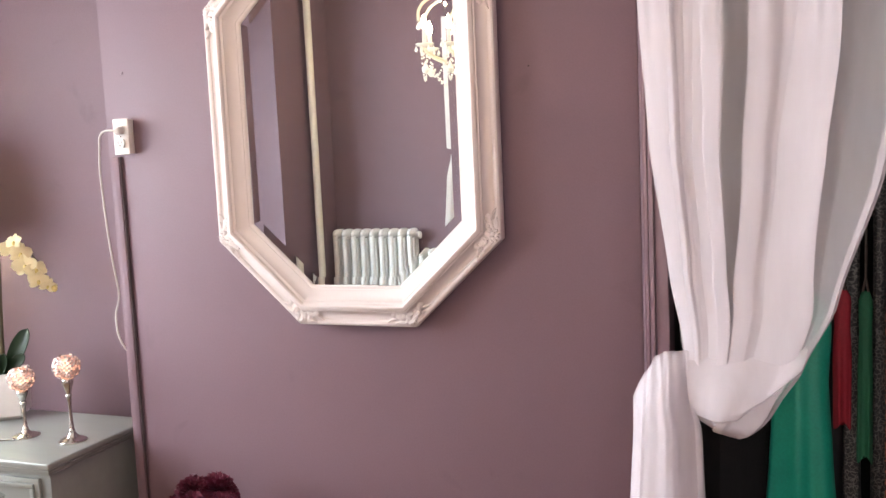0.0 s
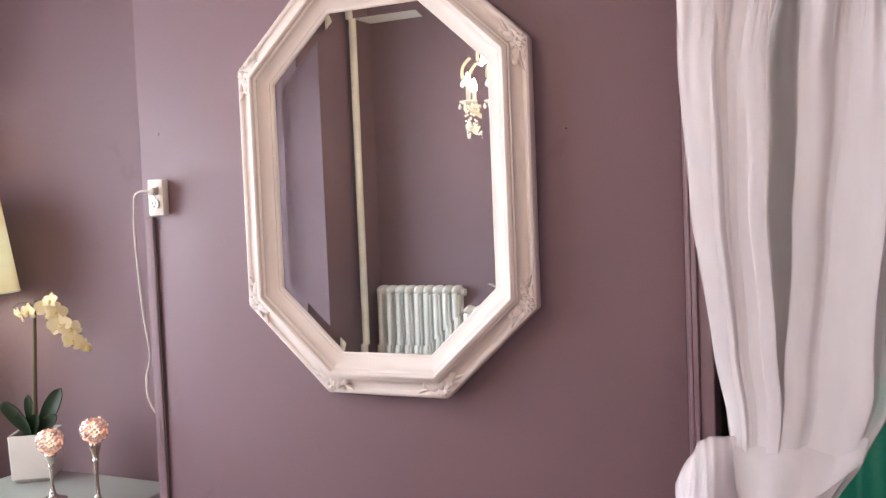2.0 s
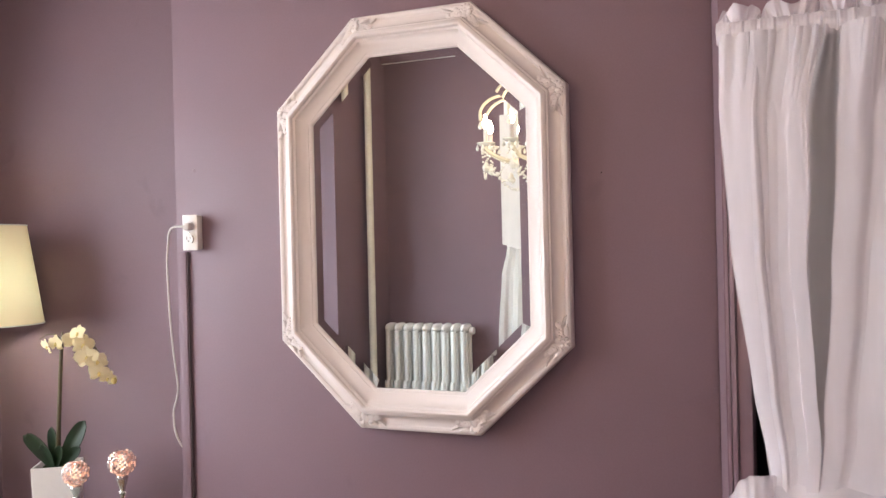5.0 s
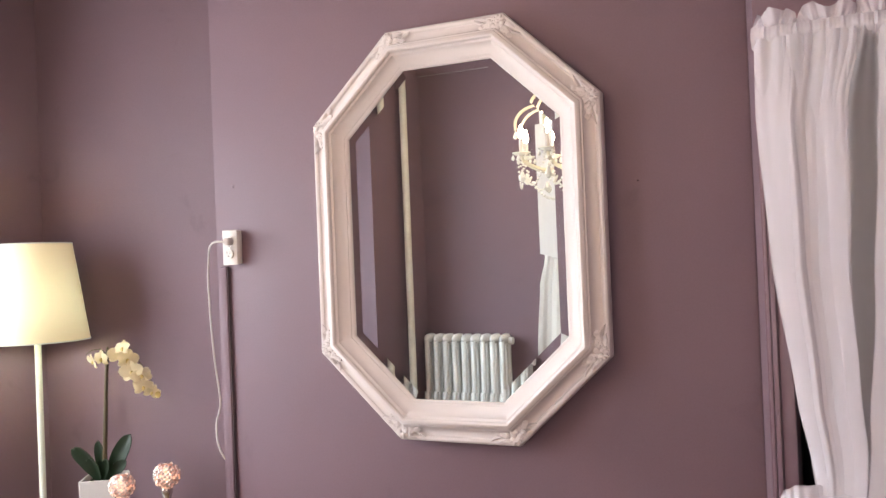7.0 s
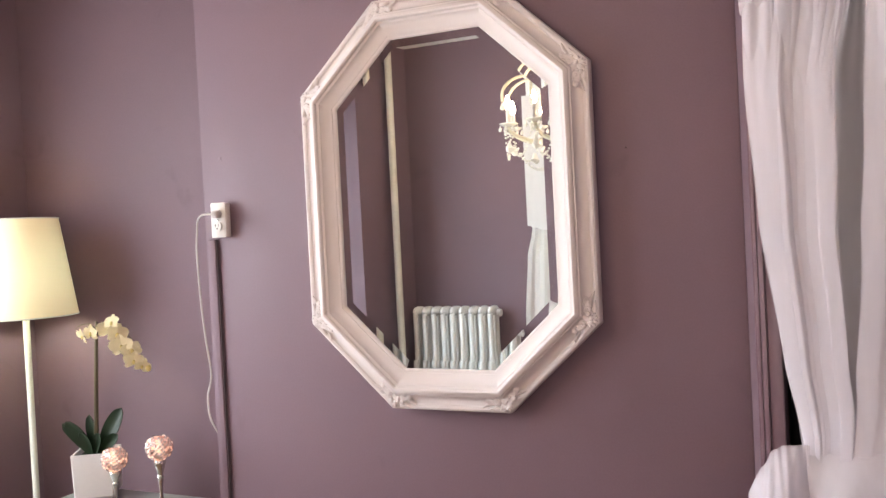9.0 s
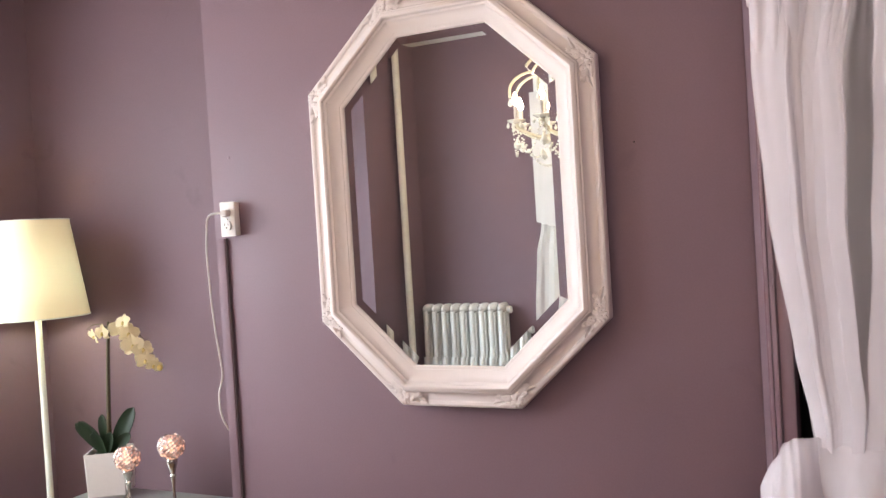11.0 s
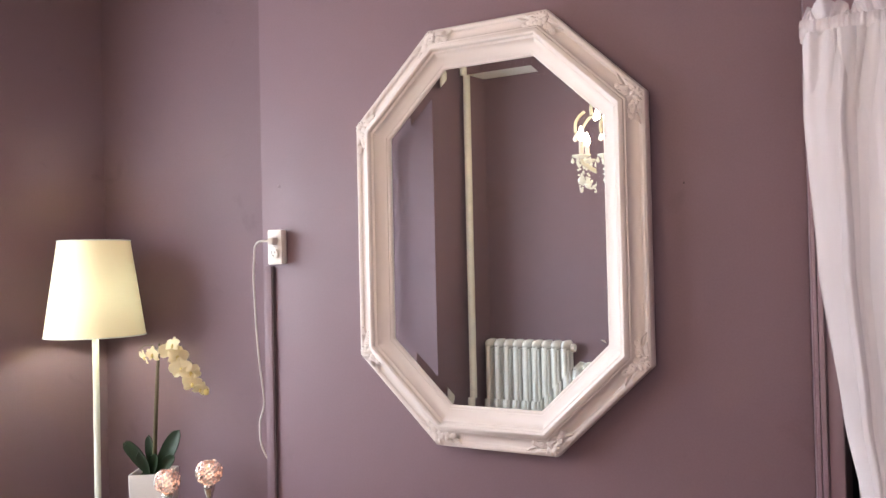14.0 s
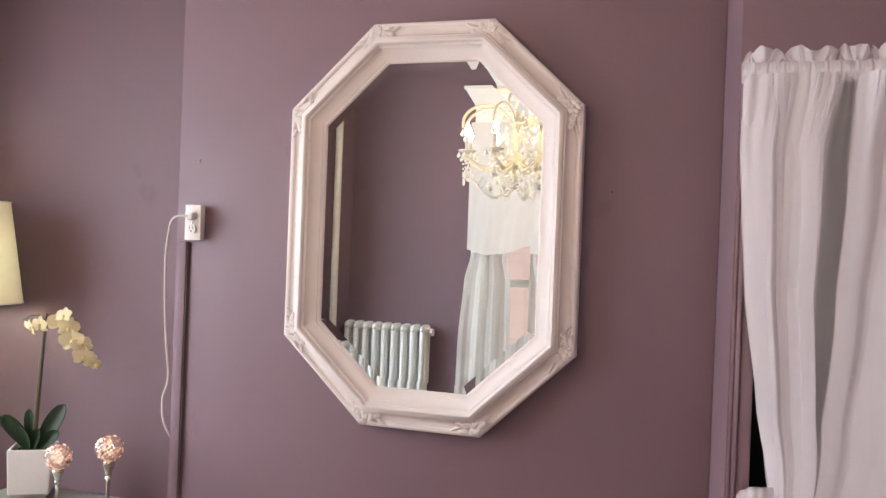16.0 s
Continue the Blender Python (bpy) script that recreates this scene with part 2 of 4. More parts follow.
# ---------------------------------------------------------------- mesh helpers
def mesh_of(bm, name, mat, smooth=True):
    bmesh.ops.recalc_face_normals(bm, faces=bm.faces)
    me = bpy.data.meshes.new(name)
    bm.to_mesh(me)
    bm.free()
    for p in me.polygons:
        p.use_smooth = smooth
    for one in mat if isinstance(mat, (list, tuple)) else [mat]:
        me.materials.append(one)
    return me


def sharpen(me, degrees=35):
    me.set_sharp_from_angle(angle=radians(degrees))


def part(name, bm, mat, parent, label="", smooth=True, angle=35):
    """Link a bmesh as one mesh object under a thing or a part; places are in the thing's own space."""
    me = mesh_of(bm, name, mat, smooth)
    if smooth:
        sharpen(me, angle)
    ob = new(name, me)
    ob.parent = parent
    return tagged(ob, label) if label else ob


def thing(name, at, label, category, group="", kind="", turn=0):
    ob = new(name)
    ob.empty_display_size = 0.05
    ob.matrix_world = pose(*at, 0, 0, turn)
    return tagged(ob, label, category, group, kind)


def solid(name, bm, mat, label, category="", kind="", group="", at=(0, 0, 0), smooth=True):
    me = mesh_of(bm, name, mat, smooth)
    if smooth:
        sharpen(me)
    ob = new(name, me)
    ob.location = at
    return tagged(ob, label, category, group, kind)


def box(bm, lo, hi, bevel=0.0, segs=2):
    r = bmesh.ops.create_cube(bm, size=1)
    for v in r["verts"]:
        v.co = [lo[n] + (v.co[n] + 0.5) * (hi[n] - lo[n]) for n in range(3)]
    if bevel:
        es = {e for v in r["verts"] for e in v.link_edges}
        bmesh.ops.bevel(bm, geom=list(es), offset=bevel, segments=segs, affect="EDGES", profile=0.5)
    return bm


def lathe(bm, profile, n=24, centre=(0, 0, 0)):
    """Turn (radius, height) pairs round the vertical through centre."""
    rings = []
    for r, z in profile:
        rings.append([bm.verts.new((centre[0] + r * math.cos(2 * math.pi * k / n), centre[1] + r * math.sin(2 * math.pi * k / n), centre[2] + z)) for k in range(n)])
    for a, b in zip(rings, rings[1:]):
        for k in range(n):
            bm.faces.new((a[k], a[(k + 1) % n], b[(k + 1) % n], b[k]))
    if profile[0][0] > 1e-4:
        bm.faces.new(rings[0][::-1])
    if profile[-1][0] > 1e-4:
        bm.faces.new(rings[-1])
    return bm


def tube(bm, pts, radius, n=8, caps=True):
    """A round tube along points; radius is a number or one for each point."""
    pts = [Vector(p) for p in pts]
    rad = radius if isinstance(radius, (list, tuple)) else [radius] * len(pts)
    rings, side = [], None
    for k, p in enumerate(pts):
        way = (pts[min(k + 1, len(pts) - 1)] - pts[max(k - 1, 0)]).normalized()
        if side is None:
            side = way.orthogonal().normalized()
        side = (side - way * side.dot(way)).normalized()
        up = way.cross(side)
        rings.append([bm.verts.new(p + rad[k] * (math.cos(2 * math.pi * j / n) * side + math.sin(2 * math.pi * j / n) * up)) for j in range(n)])
    for a, b in zip(rings, rings[1:]):
        for j in range(n):
            bm.faces.new((a[j], a[(j + 1) % n], b[(j + 1) % n], b[j]))
    if caps:
        bm.faces.new(rings[0][::-1])
        bm.faces.new(rings[-1])
    return bm


def rounded(pts, steps=5):
    """The points with a smooth curve laid through them."""
    p = [Vector(q) for q in pts]
    out = []
    for k in range(len(p) - 1):
        a, b, c, d = p[max(k - 1, 0)], p[k], p[k + 1], p[min(k + 2, len(p) - 1)]
        for j in range(steps):
            t = j / steps
            out.append(0.5 * (2 * b + (c - a) * t + (2 * a - 5 * b + 4 * c - d) * t * t + (3 * b - a - 3 * c + d) * t ** 3))
    return out + [p[-1]]


def grid(bm, rows):
    """A sheet over rows of points."""
    vs = [[bm.verts.new(p) for p in row] for row in rows]
    for a, b in zip(vs, vs[1:]):
        for j in range(len(a) - 1):
            bm.faces.new((a[j], a[j + 1], b[j + 1], b[j]))
    return bm


def thicken(bm, depth):
    bmesh.ops.recalc_face_normals(bm, faces=bm.faces)
    bmesh.ops.solidify(bm, geom=list(bm.faces), thickness=depth)
    return bm


def blob(bm, at, size, turn=(0, 0, 0), sub=2):
    m = pose(*at, *turn) @ Matrix.Diagonal((*size, 1))
    bmesh.ops.create_icosphere(bm, subdivisions=sub, radius=1, matrix=m)
    return bm


def along(keys, x):
    """A smooth value at x between (x, value) keys."""
    if x <= keys[0][0]:
        return keys[0][1]
    for (x0, a), (x1, b) in zip(keys, keys[1:]):
        if x <= x1:
            s = (x - x0) / (x1 - x0)
            s = s * s * (3 - 2 * s) * 0.35 + s * 0.65
            return a + (b - a) * s
    return keys[-1][1]


# ---------------------------------------------------------------- the room
LEFT, BACK, RIGHT, TOP, DEEP = -2.15, -3.15, 2.6, 2.735, 0.34
S = dict(kind="structure")

bm = bmesh.new()
for k in range(34):
    x0 = LEFT + k * 0.145
    box(bm, (x0 + 0.001, BACK - 0.26, -0.03), (x0 + 0.144, 1.3, 0.0), 0.0015, 1)
solid("floor", bm, FLOOR, "dark stained oak floorboards", **S)
solid("ceiling", box(bmesh.new(), (LEFT - 0.12, BACK - 0.26, TOP), (RIGHT + 0.12, 1.4, TOP + 0.1)), CEIL, "white painted plaster ceiling", **S)

# The wall that carries the mirror stands proud of the alcove beside it.
solid("wall_mirror", box(bmesh.new(), (-0.905, 0, 0), (0.802, 0.55, TOP), 0.004), WALL, "mauve painted plaster wall behind the mirror", **S)
solid("wall_alcove", box(bmesh.new(), (LEFT - 0.12, DEEP, 0), (-0.905, 0.55, TOP)), WALL, "mauve painted alcove wall behind the lamp", **S)

WY0, WY1, WZ0, WZ1 = -2.36, -0.272, 0.38, 2.28
bm = bmesh.new()
for lo, hi in (((LEFT - 0.12, BACK, 0), (LEFT, WY0, TOP)), ((LEFT - 0.12, WY1, 0), (LEFT, DEEP, TOP)), ((LEFT - 0.12, WY0, 0), (LEFT, WY1, WZ0)), ((LEFT - 0.12, WY0, WZ1), (LEFT, WY1, TOP))):
    box(bm, lo, hi)
solid("wall_left", bm, WALL, "mauve painted wall with a large shop window", **S)

# BX1 carries the back window on unseen, to make room for the fill.
BX0, BX1, BZ0, BZ1 = -0.715, 2.3, 0.7, 2.21
bm = bmesh.new()
for lo, hi in (((LEFT - 0.12, BACK - 0.12, 0), (BX0, BACK, TOP)), ((BX1, BACK - 0.12, 0), (RIGHT + 0.12, BACK, TOP)), ((BX0, BACK - 0.12, 0), (BX1, BACK, BZ0)), ((BX0, BACK - 0.12, BZ1), (BX1, BACK, TOP))):
    box(bm, lo, hi)
solid("wall_back", bm, WALL, "mauve painted wall with a curtained window", **S)
bm = bmesh.new()
foot = [(-1.776, -2.6), (-1.69, BACK), (LEFT, BACK), (LEFT, -2.57)]
lo = [bm.verts.new((x, y, 0)) for x, y in foot]
hi = [bm.verts.new((x, y, TOP)) for x, y in foot]
bm.faces.new(lo[::-1])
bm.faces.new(hi)
for k in range(4):
    bm.faces.new((lo[k], lo[(k + 1) % 4], hi[(k + 1) % 4], hi[k]))
solid("wall_pier", bm, WALL, "mauve painted pier in the corner by the shop window", **S)
solid("wall_right", box(bmesh.new(), (RIGHT, BACK, 0), (RIGHT + 0.12, 1.4, TOP)), WALL, "mauve painted plain wall", **S)

# The partition with the curtained closet opening stands proud of the mirror wall.
OX0, OX1, OZ, PY = 0.897, 1.5, 1.93, -0.25
bm = bmesh.new()
foot = [(0.802, 0.0), (0.842, PY), (OX0, PY), (OX0, PY + 0.1), (0.86, 0.0)]
lo = [bm.verts.new((x, y, 0)) for x, y in foot]
hi = [bm.verts.new((x, y, TOP)) for x, y in foot]
bm.faces.new(lo[::-1])
bm.faces.new(hi)
for k in range(5):
    bm.faces.new((lo[k], lo[(k + 1) % 5], hi[(k + 1) % 5], hi[k]))
box(bm, (OX0, PY, OZ), (OX1, PY + 0.1, TOP))
box(bm, (OX1, PY, 0), (RIGHT, PY + 0.1, TOP))
solid("wall_partition", bm, WALL, "mauve painted partition with a closet opening", **S)
bm = bmesh.new()
for x0, x1, d in ((0.846, 0.853, 0.009), (0.855, 0.866, 0.013), (0.868, 0.8965, 0.007)):
    box(bm, (x0, PY - d, 0), (x1, PY - 0.0005, OZ), 0.002)
solid("trim", bm, TRIM, "mauve painted moulded casing of the closet opening", **S)
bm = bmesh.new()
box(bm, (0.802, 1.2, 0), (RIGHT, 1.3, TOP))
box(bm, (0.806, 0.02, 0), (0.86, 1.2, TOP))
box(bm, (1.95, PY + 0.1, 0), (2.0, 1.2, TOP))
solid("wall_closet", bm, CLOSET, "closet walls behind the clothes, coloured dark for shade", **S)


def window(name, frame_boxes, pane_boxes, label):
    w = tagged(new(name), label, "", "", "structure")
    bm = bmesh.new()
    for lo, hi in frame_boxes:
        box(bm, lo, hi, 0.004)
    part("window_frame", bm, WHITEWOOD, w)
    for lo, hi in pane_boxes:
        p = part("pane", box(bmesh.new(), lo, hi), PANE, w)
        p.visible_shadow = False
    return w


x0, x1 = LEFT - 0.09, LEFT - 0.04
frames = [((x0, WY0, WZ0), (x1, WY0 + 0.06, WZ1)), ((x0, WY1 - 0.06, WZ0), (x1, WY1, WZ1)), ((x0, WY0 + 0.06, WZ0), (x1, WY1 - 0.06, WZ0 + 0.07)),
          ((x0, WY0 + 0.06, WZ1 - 0.06), (x1, WY1 - 0.06, WZ1)), ((x0, -1.38, WZ0 + 0.07), (x1, -1.32, WZ1 - 0.06)),
          ((LEFT, WY1, WZ0 - 0.1), (LEFT + 0.02, WY1 + 0.09, WZ1 + 0.1)), ((LEFT, WY0 - 0.09, WZ0 - 0.1), (LEFT + 0.02, WY0, WZ1 + 0.1)),
          ((LEFT, WY0, WZ1), (LEFT + 0.02, WY1, WZ1 + 0.1)), ((LEFT, WY0, WZ0 - 0.1), (LEFT + 0.05, WY1, WZ0))]
panes = [((LEFT - 0.07, WY0 + 0.06, WZ0 + 0.07), (LEFT - 0.064, -1.38, WZ1 - 0.06)), ((LEFT - 0.07, -1.32, WZ0 + 0.07), (LEFT - 0.064, WY1 - 0.06, WZ1 - 0.06))]
window("window_1", frames, panes, "large shop window with white painted frame")

y0, y1 = BACK - 0.1, BACK - 0.05
zm = 1.27
frames = [((BX0, y0, BZ0), (BX0 + 0.06, y1, BZ1)), ((BX1 - 0.06, y0, BZ0), (BX1, y1, BZ1)), ((BX0 + 0.06, y0, BZ0), (BX1 - 0.06, y1, BZ0 + 0.07)),
          ((BX0 + 0.06, y0, BZ1 - 0.06), (BX1 - 0.06, y1, BZ1)), ((BX0 + 0.06, y0, zm - 0.025), (BX1 - 0.06, y1, zm + 0.025)), ((0.25, y0 + 0.003, BZ0 + 0.07), (0.33, y1 + 0.003, zm - 0.025)), ((1.25, y0 + 0.003, BZ0 + 0.07), (1.33, y1 + 0.003, zm - 0.025)),
          ((BX0 - 0.1, BACK, BZ0 - 0.2), (BX0, BACK + 0.025, BZ1 + 0.02)), ((BX1, BACK, BZ0 - 0.2), (BX1 + 0.13, BACK + 0.025, BZ1 + 0.02)),
          ((BX0, BACK, BZ1), (BX1, BACK + 0.025, BZ1 + 0.02)), ((BX0 - 0.15, BACK, BZ0 - 0.05), (BX1 + 0.15, BACK + 0.07, BZ0)),
          ((BX0 - 0.1, BACK, BZ1 + 0.02), (BX1 + 0.13, BACK + 0.03, BZ1 + 0.2))]
panes = [((BX0 + 0.06, BACK - 0.078, BZ0 + 0.07), (BX1 - 0.06, BACK - 0.072, zm - 0.025)), ((BX0 + 0.06, BACK - 0.078, zm + 0.025), (BX1 - 0.06, BACK - 0.072, BZ1 - 0.06))]
win2 = window("window_2", frames, panes, "white cased window with a tall flared cornice")
# The flared cornice over that window.
bm = bmesh.new()
prof = [(0.03, 0.2), (0.034, 0.22), (0.05, 0.25), (0.075, 0.29), (0.085, 0.31), (0.095, 0.315), (0.095, 0.335), (0.0, 0.335)]
rows = []
for sgn in (0, 1):
    rows.append([((BX1 + 0.13 + d - 0.03) if sgn else (BX0 - 0.1 - d + 0.03), BACK + d, BZ1 + h) for d, h in prof])
grid(bm, rows)
for row, x in zip(rows, (BX0, BX1)):
    base = [bm.verts.new(p) for p in row] + [bm.verts.new((row[0][0], BACK, row[0][2]))]
    bm.faces.new(base)
part("cornice", bm, WHITEWOOD, win2, "white flared cornice")

# Outside.
solid("ground", box(bmesh.new(), (-400, -400, -0.4), (400, 400, -0.25)), GROUND, "grey street asphalt outside", **S)
building = thing("brick_building", (0, -8, -0.25), "red brick building across the yard", "building")
part("wall", box(bmesh.new(), (-9, -4, 0), (9, 0, 7)), BRICK, building)
part("roof", box(bmesh.new(), (-9.2, -4.2, 7), (9.2, 0.2, 7.3)), GROUND, building)
for wx in (-4, -1.2, 1.6, 4.4):
    wob = part("window", box(bmesh.new(), (wx, 0.0, 1.2), (wx + 1.1, 0.03, 2.9), 0.01), WHITEWOOD, building)
    part("pane", box(bmesh.new(), (wx + 0.08, 0.03, 1.28), (wx + 1.02, 0.036, 2.82)), SLOT, wob)


# ---------------------------------------------------------------- the mirror
MX, MZ = -0.0115, 1.551
HALF = [(0.186, 0.597), (0.451, 0.347), (0.451, -0.347), (0.186, -0.597), (-0.186, -0.597), (-0.451, -0.347), (-0.451, 0.347), (-0.186, 0.597)]


def inset(poly, d):
    """The polygon with each side moved inwards by d."""
    out, n = [], len(poly)
    for k in range(n):
        p, q, r = (Vector(poly[(k + j) % n]) for j in (-1, 0, 1))
        a, b = (q - p).normalized(), (r - q).normalized()
        na, nb = Vector((a.y, -a.x)), Vector((b.y, -b.x))
        w = (na + nb).normalized()
        out.append(tuple(q + w * (d / w.dot(na))))
    return out


def ring_mesh(bm, profile):
    """Sweep (inset, height from the wall) pairs round the octagon; every side keeps its own mitred ends."""
    loops = [[bm.verts.new((x, -h, z)) for x, z in inset(HALF, d)] for d, h in profile]
    for a, b in zip(loops, loops[1:]):
        for k in range(8):
            bm.faces.new((a[k], a[(k + 1) % 8], b[(k + 1) % 8], b[k]))


def leaf_shape(bm, base, way, side, up, length, width, curl, rise):
    """A carved acanthus lobe: a swollen tongue that rises off the frame and curls over at its tip."""
    rows, n = [], 7
    for k in range(n + 1):
        s = k / n
        w = width * (max(0.0, math.sin(math.pi * min(s * 0.92 + 0.08, 1))) ** 0.7) * (1 - 0.25 * s) + 0.0006
        mid = base + way * (length * (s - 0.18 * curl * s * s)) + up * (rise * math.sin(math.pi * s * 0.85) - 0.004) + side * (curl * length * 0.38 * s * s)
        rows.append([mid + side * (w * c) + up * (0.0055 * (1 - c * c) - (0.002 if abs(c) < 0.1 else 0)) for c in (-1, -0.6, -0.25, 0, 0.25, 0.6, 1)])
    grid(bm, rows)


def scroll(bm, base, way, side, up, size, r, sense):
    pts, rad = [], []
    for k in range(15):
        a = k / 14 * 1.55 * 2 * math.pi
        rr = size * (1 - 0.75 * k / 14)
        pts.append(base + way * (math.cos(a) * rr) + side * (math.sin(a) * rr * sense) + up * (0.003 + 0.004 * k / 14))
        rad.append(r * (1.0 - 0.35 * k / 14))
    tube(bm, pts, rad, 6)


mirror = thing("mirror", (MX, -0.026, MZ), "large octagonal wall mirror in an ornate white carved frame", "mirror")
PROFILE = [(0.004, -0.01), (0.0, 0.006), (0.0, 0.028), (0.0025, 0.0335), (0.0075, 0.0365), (0.012, 0.0358), (0.0155, 0.0335), (0.0165, 0.031), (0.019, 0.0295), (0.025, 0.0295), (0.033, 0.0325), (0.04, 0.0385), (0.0445, 0.047),
           (0.046, 0.052), (0.05, 0.0535), (0.052, 0.058), (0.057, 0.062), (0.062, 0.0635), (0.066, 0.061), (0.068, 0.057), (0.0685, 0.052), (0.072, 0.05), (0.0755, 0.0495), (0.0775, 0.0455), (0.088, 0.036), (0.1, 0.0285), (0.106, 0.0265), (0.1075, 0.0245), (0.113, 0.0235), (0.117, 0.02), (0.117, 0.008)]
bm = bmesh.new()
ring_mesh(bm, PROFILE)
frame_ob = part("frame", bm, FRAME, mirror, "white lacquered moulded wood frame", angle=27)

rng = random.Random(4)
outer = inset(HALF, 0.0)
for k in range(8):
    q = Vector((outer[k][0], outer[k][1]))
    p, r = Vector(outer[k - 1]), Vector(outer[(k + 1) % 8])
    a2, b2 = (p - q).normalized(), (r - q).normalized()
    inn2 = (a2 + b2).normalized()
    up = Vector((0, -1, 0))
    V = lambda v: Vector((v.x, 0, v.y))
    a3, b3, i3 = V(a2), V(b2), V(inn2)
    c = Vector((q.x, -0.031, q.y)) + i3 * 0.024
    bm = bmesh.new()
    # central shell of five lobes fanning to the outer point
    for j in range(5):
        ang = radians(-62 + 31 * j)
        t3 = i3.cross(up)
        way = -i3 * math.cos(ang) + t3 * math.sin(ang)
        leaf_shape(bm, c + i3 * 0.006 + up * 0.006, way, way.cross(up), up, 0.0225, 0.0075, 0.0, 0.007)
    for e3 in (a3, b3):
        inw = (i3 - e3 * i3.dot(e3)).normalized()
        leaf_shape(bm, c + e3 * 0.006 + inw * 0.006 + up * 0.005, e3, inw, up, 0.058, 0.009, 0.35, 0.009)
        leaf_shape(bm, c + e3 * 0.004 - inw * 0.006 + up * 0.002, e3, -inw, up, 0.05, 0.008, 0.3, 0.008)
        leaf_shape(bm, c + e3 * 0.026 + inw * 0.016 + up * 0.01, (e3 + inw * 0.3).normalized(), inw, up, 0.034, 0.006, 0.5, 0.007)
        leaf_shape(bm, c + e3 * 0.045 + inw * 0.002 + up * 0.003, (e3 - inw * 0.15).normalized(), -inw, up, 0.034, 0.0045, 0.6, 0.004)
        scroll(bm, c + e3 * 0.03 + inw * 0.01 + up * 0.008, e3, inw, up, 0.011, 0.0032, 1)
        scroll(bm, c + e3 * 0.052 + inw * 0.014 + up * 0.009, e3, inw, up, 0.007, 0.0025, -1)
    for j in range(11):
        o = c + a3 * rng.uniform(-0.004, 0.034) + b3 * rng.uniform(-0.004, 0.034) + up * rng.uniform(0.008, 0.014)
        w = rng.uniform(0.0045, 0.007)
        blob(bm, o, (w, 0.005, w), sub=2)
    leaf_shape(bm, c + up * 0.009, i3, i3.cross(up), up, 0.036, 0.0085, 0.0, 0.008)
    thicken(bm, -0.0015)
    for v in bm.verts:
        v.co.y = -0.031 + 0.7 * (v.co.y + 0.031)
    part("corner_ornament", bm, FRAME, mirror, "carved acanthus corner ornament", angle=60)

# The glass: a flat field inside a ground bevel.
bm = bmesh.new()
field = [bm.verts.new((x, -0.0155, z)) for x, z in inset(HALF, 0.1165 + 0.024)]
bm.faces.new(field)
glass = part("mirror_glass", bm, MIRROR, mirror, "clear silvered mirror glass", smooth=False)
bm = bmesh.new()
a = [bm.verts.new((x, -0.0155, z)) for x, z in inset(HALF, 0.1165 + 0.024)]
b = [bm.verts.new((x, -0.01625, z)) for x, z in inset(HALF, 0.1165)]
for k in range(8):
    bm.faces.new((a[k], a[(k + 1) % 8], b[(k + 1) % 8], b[k]))
part("bevel", bm, MIRROR, glass, "bevelled mirror edge", smooth=False)
bm = bmesh.new()
back = [bm.verts.new((x, -0.0125, z)) for x, z in inset(HALF, 0.1)]
front = [bm.verts.new((x, -0.002, z)) for x, z in inset(HALF, 0.1)]
bm.faces.new(back)
bm.faces.new(front)
for k in range(8):
    bm.faces.new((back[k], back[(k + 1) % 8], front[(k + 1) % 8], front[k]))
part("backing_board", bm, DARKVASE, mirror)


# ---------------------------------------------------------------- outlet, raceway and cord
raceway = thing("cable_raceway", (-0.866, -0.001, 0), "mauve painted metal wiring raceway on the wall", "raceway")
part("channel", box(bmesh.new(), (-0.022, -0.009, 0.0), (0.006, 0, 1.478), 0.003), WALL, raceway)
# Thin dark tube drawn where the raceway only casts its shadow.
part("cable", tube(bmesh.new(), [(0.011, -0.0045, 0.0), (0.011, -0.0045, 0.8), (0.011, -0.0045, 1.478)], 0.0034, 10), SHADOWNAIL, raceway, "dark strip for the shadow along the raceway edge")

outlet = thing("wall_outlet", (-0.824, -0.001, 1.541), "ivory surface mounted double wall outlet", "outlet")
part("back_box", box(bmesh.new(), (-0.028, -0.024, -0.055), (0.028, 0, 0.055), 0.004), PLASTIC, outlet)
part("cover_plate", box(bmesh.new(), (-0.03, -0.03, -0.057), (0.03, -0.0245, 0.057), 0.003), PLASTIC, outlet)
for dz in (0.021, -0.021):
    bm = bmesh.new()
    bmesh.ops.create_cone(bm, cap_ends=True, segments=28, radius1=0.0175, radius2=0.0168, depth=0.006, matrix=pose(0, -0.0345, dz, 90, 0, 0))
    for v in bm.verts:
        v.co.z = max(min(v.co.z, dz + 0.0135), dz - 0.0135)
    rc = part("receptacle", bm, PLASTIC, outlet)
    bm = bmesh.new()
    box(bm, (-0.0075, -0.0381, dz - 0.001), (-0.0055, -0.0374, dz + 0.008))
    box(bm, (0.0055, -0.0381, dz), (0.0075, -0.0374, dz + 0.007))
    bmesh.ops.create_cone(bm, cap_ends=True, segments=12, radius1=0.0028, radius2=0.0028, depth=0.0007, matrix=pose(0, -0.0378, dz - 0.007, 90, 0, 0))
    part("slot", bm, SLOT, rc)
part("screw", lathe(bmesh.new(), [(0.0, 0), (0.003, 0.0), (0.003, 0.001), (0, 0.0015)], 10), SILVER, outlet).matrix_local = pose(0, -0.0322, 0, 90, 0, 0)

